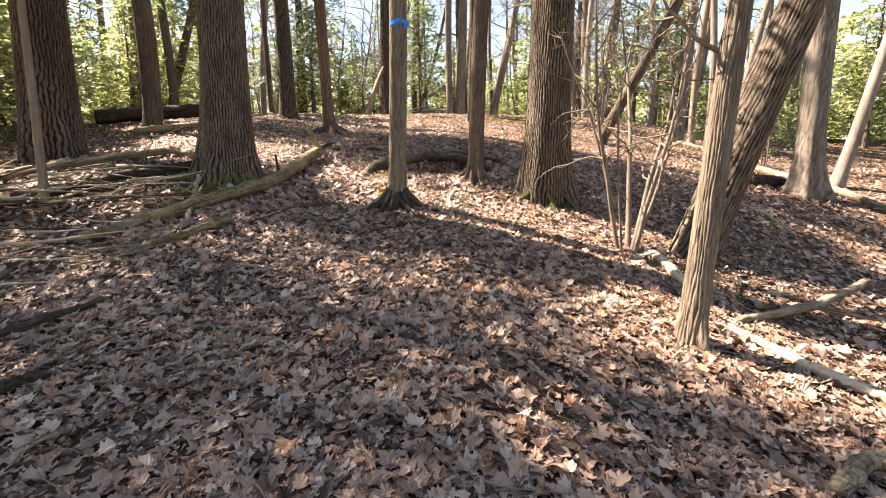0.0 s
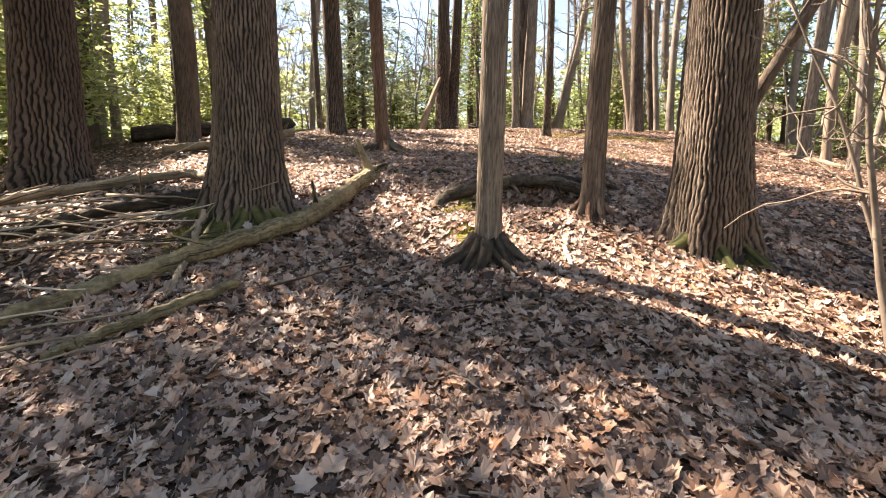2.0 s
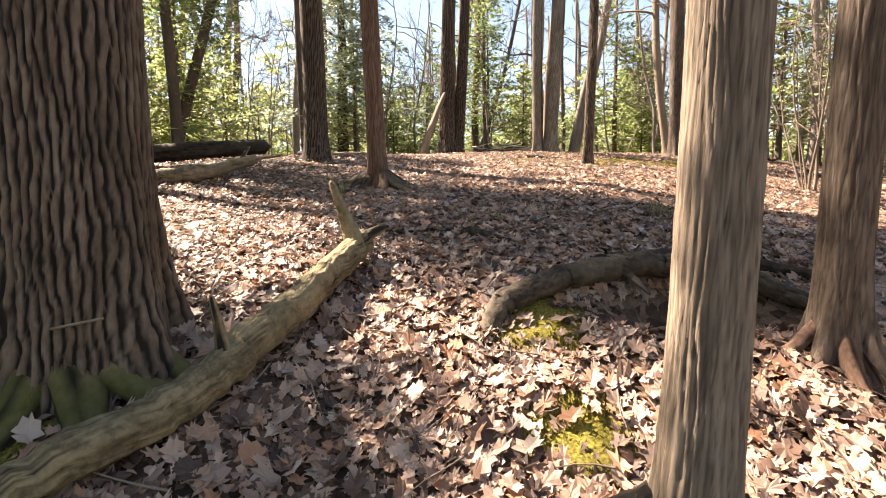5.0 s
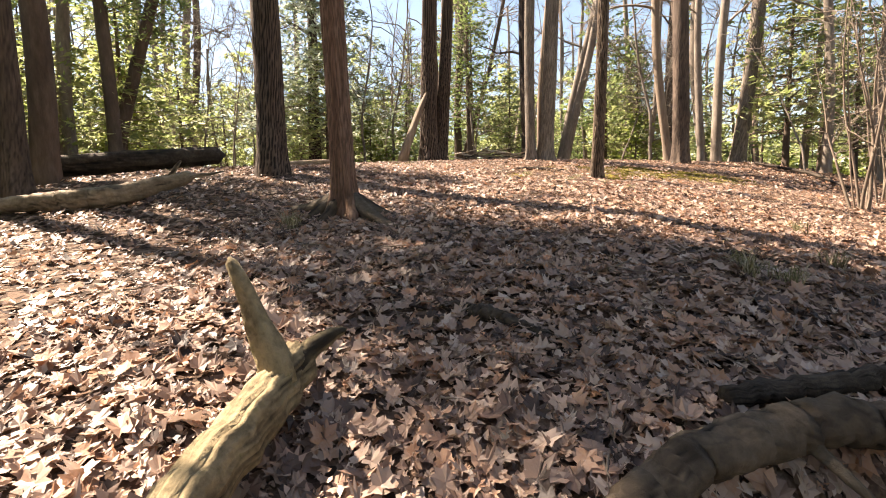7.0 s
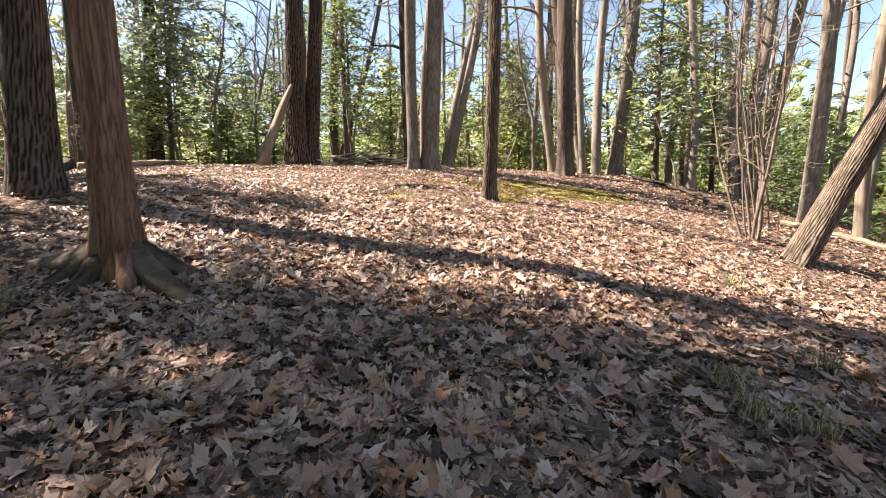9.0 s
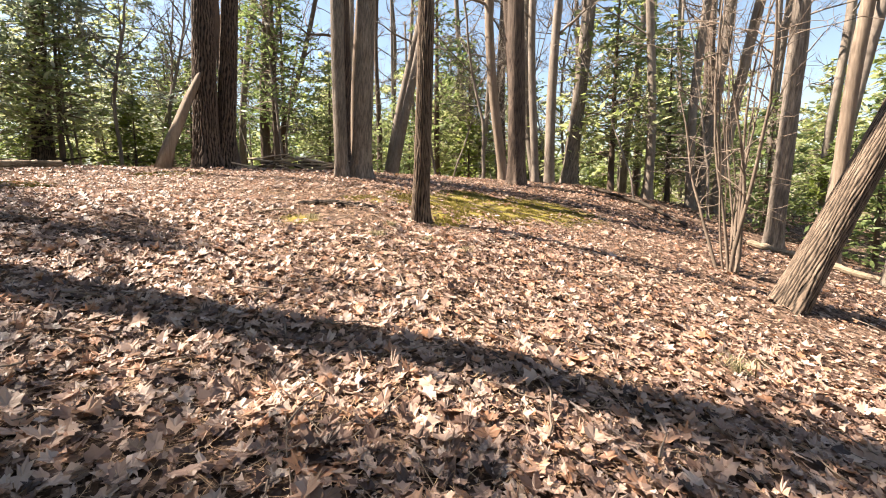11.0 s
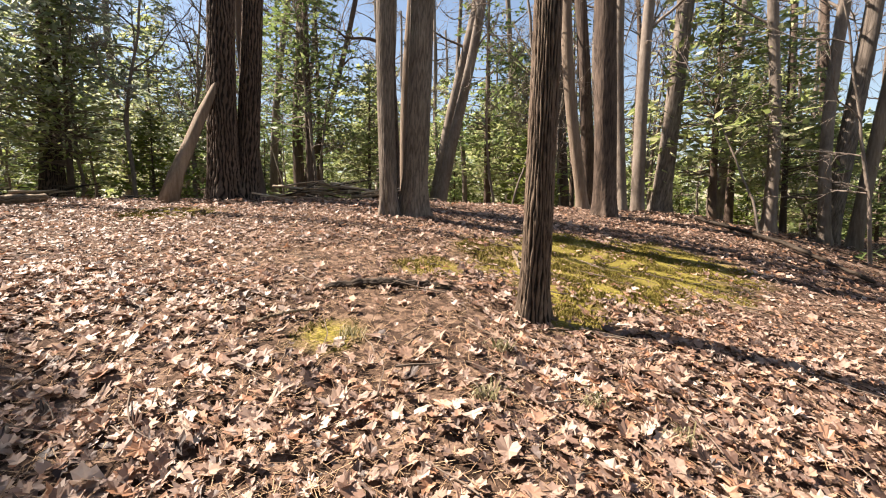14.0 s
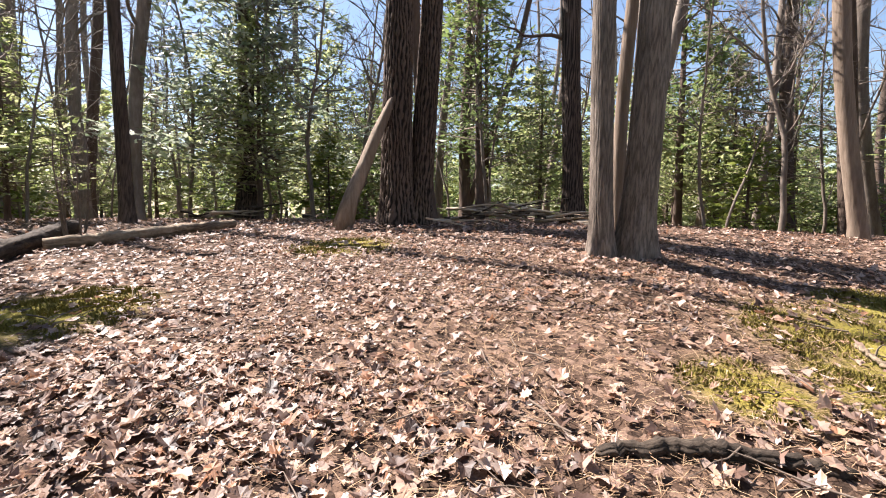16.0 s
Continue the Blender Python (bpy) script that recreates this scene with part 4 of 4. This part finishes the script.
def needle_litter(n, seed):
    """Straw-coloured fallen pine needles and grass on the worn path."""
    rng = np.random.default_rng(seed)
    x, y, a, L = rng.normal(-0.6, 1.7, n), rng.uniform(12, 24, n), rng.uniform(0, 6.28, n), rng.uniform(0.05, 0.13, n)
    dx, dy = np.cos(a) * L / 2, np.sin(a) * L / 2
    wx, wy = -np.sin(a) * 0.0018, np.cos(a) * 0.0018
    z = land(x, y) + bumps(x, y) + rng.uniform(0.0, 0.02, n)
    t = rng.normal(0, 0.012, n)
    v = np.stack([np.stack([x - dx - wx, y - dy - wy, z - t], -1), np.stack([x + dx - wx, y + dy - wy, z + t], -1), np.stack([x + dx + wx, y + dy + wy, z + t], -1), np.stack([x - dx + wx, y - dy + wy, z - t], -1)], 1)
    tagged(new("needle_litter", fast_mesh("needle_litter", v.reshape(-1, 3), np.arange(4 * n).reshape(-1, 4), STRAW, False)), "fallen straw-coloured pine needles on the worn path", "pine needles", kind="stuff")


needle_litter(30000, 125)


# multi-stemmed shrubs
def shrub(x, y, stems, height, seed, label, lean=(0, 0), spread=0.08, thick=1.0):
    rng = np.random.default_rng(seed)
    root = thing("shrub", x, y, label, "shrub", "bare shrubs")
    for k in range(stems):
        a = rng.uniform(0, 6.28)
        p = np.array((0.12 * math.cos(a), 0.12 * math.sin(a), -0.1))
        h = height * rng.uniform(0.6, 1.1)
        r = thick * rng.uniform(0.011, 0.027)
        P = wander(p, (spread * math.cos(a) + lean[0], spread * math.sin(a) + lean[1], 1), h, 12, rng, 0.05, 0.01)
        pieces = [tube(P, np.linspace(r, 0.006, 13), 8, 0, None, False)]
        for _ in range(9):
            i = rng.integers(4, 12)
            d = rng.normal(0, 0.8, 3) + (0, 0, 0.5)
            T = wander(P[i], d / np.linalg.norm(d), h * rng.uniform(0.12, 0.3), 6, rng, 0.22)
            pieces.append(tube(T, np.linspace(r * 0.35, 0.003, 7), 4, 0, None, False))
            for _ in range(3):
                j = rng.integers(1, 6)
                d = rng.normal(0, 0.8, 3)
                pieces.append(tube(wander(T[j], d / np.linalg.norm(d), 0.25, 3, rng, 0.2), np.linspace(0.004, 0.002, 4), 3, 0, None, False))
        v, f = join(pieces)
        part("stem", fast_mesh("stem", v, f, TWIG), root)


shrub(2.72, 6.95, 7, 5.2, 130, "leafless multi-stemmed shrub with tan stems", (0.05, 0.05), 0.20, 1.9)
shrub(5.55, 17.6, 7, 5.5, 131, "leafless multi-stemmed shrub with many fine twigs", (-0.03, 0.03), 0.17, 1.3)
shrub(7.0, 18.8, 6, 5.0, 132, "leafless shrub with arching grey stems")
shrub(9.5, 14.5, 6, 4.5, 133, "leafless shrub with arching grey stems")
shrub(-8.5, 24.5, 4, 2.2, 134, "small leafless shrub at the path's edge")


# grass tufts
def tuft(x, y, n, L, seed):
    rng = np.random.default_rng(seed)
    root = thing("grass_tuft", x, y, "small tuft of pale green and straw grass", "grass", "grass tufts")
    V = []
    for _ in range(n):
        a, l, s = rng.uniform(0, 6.28), L * rng.uniform(0.5, 1.1), rng.uniform(0.4, 1.3)
        b = np.array((rng.normal(0, 0.04), rng.normal(0, 0.04), 0))
        d = np.array((math.cos(a), math.sin(a), 0))
        w = np.array((-d[1], d[0], 0)) * 0.004
        m = b + d * l * 0.35 * s + (0, 0, l * 0.55)
        e = b + d * l * 0.9 * s + (0, 0, l * 0.35)
        V += [b - w, b + w, m + w * 0.8, m - w * 0.8, m - w * 0.8, m + w * 0.8, e + w * 0.1, e - w * 0.1]
    part("blade_clump", fast_mesh("blade_clump", np.array(V), np.arange(len(V)).reshape(-1, 4), GRASS, False), root)


for i, (x, y) in enumerate([(0.52, 12.35), (0.75, 12.2), (-3.99, 14.05), (-4.1, 14.2), (0.12, 17.44), (0.76, 17.37), (1.1, 17.1), (0.62, 12.6), (1.6, 12.9), (-0.6, 18.2), (0.4, 18.0), (2.4, 14.6)]):
    tuft(x, y, 45, 0.30 if y < 15 else 0.13, 140 + i)


# blue trail tape on the slender tree
tape = thing("trail_marker", -0.66, 7.97, "small blue flagging tape tied to a slender trunk", "trail marker")
v, f = tube([(0.015, 0, 2.90), (0.015, 0, 2.95)], [0.15, 0.15], 20, 0.02, np.random.default_rng(3), False)
v2, f2 = tube([(0.02, -0.15, 2.95), (-0.03, -0.18, 2.91), (-0.06, -0.19, 2.85)], [0.03, 0.04, 0.02], 6)
part("band", fast_mesh("band", v, f, TAPE), tape)
part("tail", quads_mesh("tail", v2, f2, TAPE), tape)


# ---- young evergreens and far woods ----
def conifer(height, reach, first, whorls, seed, mat, per=26):
    root = new("young_conifer")
    tagged(root, "young feathery evergreen with pale green needles", "tree", "understorey evergreens")
    v, f, line, crest = bark_trunk(0.022 * height ** 0.8, height, (0.01, 0.0), seed, 0, 0, 0, 0.2, 3, 0.03, 0.9)
    part("trunk", with_crest(fast_mesh("trunk", v, f, BARK_PINE), crest), root)
    (v, f), (v2, f2) = conifer_crown(height, first, reach, whorls, seed, per, 0.30, 0.10, line)
    part("crown", fast_mesh("crown", v, f, mat, False), root)
    tagged(part("branchwork", fast_mesh("branchwork", v2, f2, TWIG), root), kind="stuff")
    return root


KINDS = [conifer(7.0, 2.9, 1.1, 105, 160, NEEDLE_LIGHT, 15), conifer(4.8, 2.0, 0.3, 75, 161, NEEDLE, 16), conifer(3.2, 1.6, 0.1, 65, 162, FOLIAGE_YELLOW, 18), conifer(12.0, 2.7, 2.5, 130, 163, NEEDLE, 14)]
HOME = [(-8.6, 31.4), (-5.0, 33.5), (6.4, 32.0), (14.0, 30.5)]
for k, (x, y) in zip(KINDS, HOME):
    k.location = (x, y, gz(x, y) - 0.05)


def grow(kind, x, y, s, turn):
    o = copy_thing(KINDS[kind], Matrix.Translation((x, y, gz(x, y) - 0.05)) @ Matrix.Rotation(turn, 4, "Z") @ Matrix.Diagonal((s, s, s * 1.05, 1)))
    return o


rng = np.random.default_rng(170)
placed = list(HOME)
tries = 0
while len(placed) < 150 and tries < 6000:
    tries += 1
    a = rng.uniform(-1.9, 1.7)
    d = rng.uniform(11, 40)
    x, y = -1 + d * math.sin(a), 21 + d * math.cos(a)
    if x > 0 and y < 27 and x < 10.5 + 0.1 * y:
        continue
    if x < 0 and (x > -13.5 and y < 30.5):
        continue
    if y < 30.5 and -13.5 < x < 10:
        continue
    if min(math.hypot(x - p, y - q) for p, q in placed) < 1.6:
        continue
    placed.append((x, y))
    grow(int(rng.choice(4, p=[0.65, 0.1, 0.25, 0.0] if x < -9 else [0.3, 0.25, 0.25, 0.2])), x, y, rng.uniform(0.7, 1.25), rng.uniform(0, 6.28))


# leafless saplings and young trees with a mesh of fine twigs
def sapling(x, y, height, seed):
    rng = np.random.default_rng(seed)
    root = thing("sapling", x, y, "thin leafless young tree with fine crooked branches", "tree", "bare saplings")
    P = wander((0, 0, -0.1), (rng.normal(0, 0.06), rng.normal(0, 0.06), 1), height, 18, rng, 0.07, 0.02)
    r = 0.0065 * height
    v, f = tube(P, np.linspace(r, 0.012, 19), 7, 0.04, rng, False)
    part("trunk", with_crest(fast_mesh("trunk", v, f, BARK_GREY), np.full(len(v), 0.9)), root)
    for k in range(13):
        i = int(rng.integers(4, 18))
        a, L = rng.uniform(0, 6.28), height * rng.uniform(0.14, 0.32)
        limb = wander(P[i], (math.cos(a), math.sin(a), rng.uniform(0.2, 1.1)), L, 7, rng, 0.24, 0.03)
        pieces = [tube(limb, np.linspace(r * 0.42, 0.007, 8), 5, 0, None, False)]
        for _ in range(7):
            j = int(rng.integers(1, 7))
            d = limb[j + 1] - limb[j]
            d = d / np.linalg.norm(d) + rng.normal(0, 0.6, 3)
            T = wander(limb[j], d, L * rng.uniform(0.25, 0.5), 4, rng, 0.25, 0.03)
            pieces.append(tube(T, np.linspace(0.009, 0.005, 5), 3, 0, None, False))
            for _ in range(2):
                d = T[3] - T[2]
                d = d / np.linalg.norm(d) + rng.normal(0, 0.7, 3)
                pieces.append(tube(wander(T[int(rng.integers(1, 4))], d, L * 0.2, 3, rng, 0.25), np.linspace(0.006, 0.004, 4), 3, 0, None, False))
        v, f = join(pieces)
        part("limb", with_crest(fast_mesh("limb", v, f, BARK_GREY), np.full(len(v), 0.9)), root)
    return root


SAPLINGS = [sapling(-1.4, 31.6, 8.5, 300), sapling(4.4, 30.2, 7.0, 301), sapling(10.9, 23.2, 7.5, 302), sapling(-6.6, 30.8, 10.0, 303)]
for i in range(70):
    a, d = rng.uniform(-1.35, 1.25), rng.uniform(11, 24)
    x, y = -1 + d * math.sin(a), 20 + d * math.cos(a)
    if x < 0 and x > -12 and y < 29 or (0 <= x < 9 and y < 28) or x < -10 and y < 24:
        continue
    s = rng.uniform(0.7, 1.25)
    copy_thing(SAPLINGS[i % 4], Matrix.Translation((x, y, gz(x, y))) @ Matrix.Rotation(rng.uniform(0, 6.28), 4, "Z") @ Matrix.Diagonal((s, s, s, 1)))

for x, y, k, s in [(-15.6, 16.6, 0, 1.0), (-14.2, 13.6, 2, 1.1), (-17.5, 19.0, 0, 1.1), (-16.5, 11.5, 0, 0.9), (-13.0, 11.0, 2, 0.8), (-19, 15, 0, 1.2), (-12.2, 12.2, 0, 1.0), (-13.4, 15.0, 0, 0.95)]:
    grow(k, x, y, s, 1.3 * x)

# tall bare trunks further off
BARE = [tree(-26, 30, 0.17, 0.02, 0.0, BARK_GREY, 19, 0, seed=180, limbs=12, twigs=6), tree(24, 36, 0.13, 0.05, 0.02, BARK_GREY, 16, 0, seed=181, limbs=12, twigs=6), tree(-14, 44, 0.21, -0.03, 0.01, BARK_PINE, 20, 0, seed=182, limbs=12, twigs=6)]
count = 0
while count < 60:
    a, d = rng.uniform(-2.1, 2.0), rng.uniform(14, 48)
    x, y = -1 + d * math.sin(a), 20 + d * math.cos(a)
    if -14 < x < 14 and y < 33 or (x > 0 and y < 18 and x < 14):
        continue
    if x > -19 and 16 < y + 0.489 * (x + 1) < 24:
        continue
    s = rng.uniform(0.7, 1.2)
    copy_thing(BARE[count % 3], Matrix.Translation((x, y, gz(x, y))) @ Matrix.Rotation(rng.uniform(0, 6.28), 4, "Z") @ Matrix.Diagonal((s, s, s, 1)))
    count += 1


def far_woods(seed):
    """Uneven masses of far evergreens and brush all round, past the trees that can be told apart."""
    rng = np.random.default_rng(seed)
    br = []
    for _ in range(7500):
        a, d = rng.uniform(0, 2 * np.pi), rng.uniform(38, 70)
        x, y = d * math.sin(a), 18 + d * math.cos(a)
        top = 7.0 + 3.0 * math.sin(a * 9) + 2.0 * math.sin(a * 23 + 1) + 1.5 * math.sin(a * 41)
        z = gz(x, y) + max(0.2, top + 2) * rng.random() ** 0.8
        q = rng.uniform(0, 6.28)
        br.append(((x, y, z), (x + 2.0 * math.cos(q), y + 2.0 * math.sin(q), z + rng.uniform(-0.4, 0.5)), 0.9))
    v, f = needle_sprays(br, rng, 9, 0.9, 0.36, 0.5)
    tagged(new("far_woods", fast_mesh("far_woods", v, f, NEEDLE_LIGHT, False)), "distant pale green woods closing the view", "woods", kind="stuff")


far_woods(190)
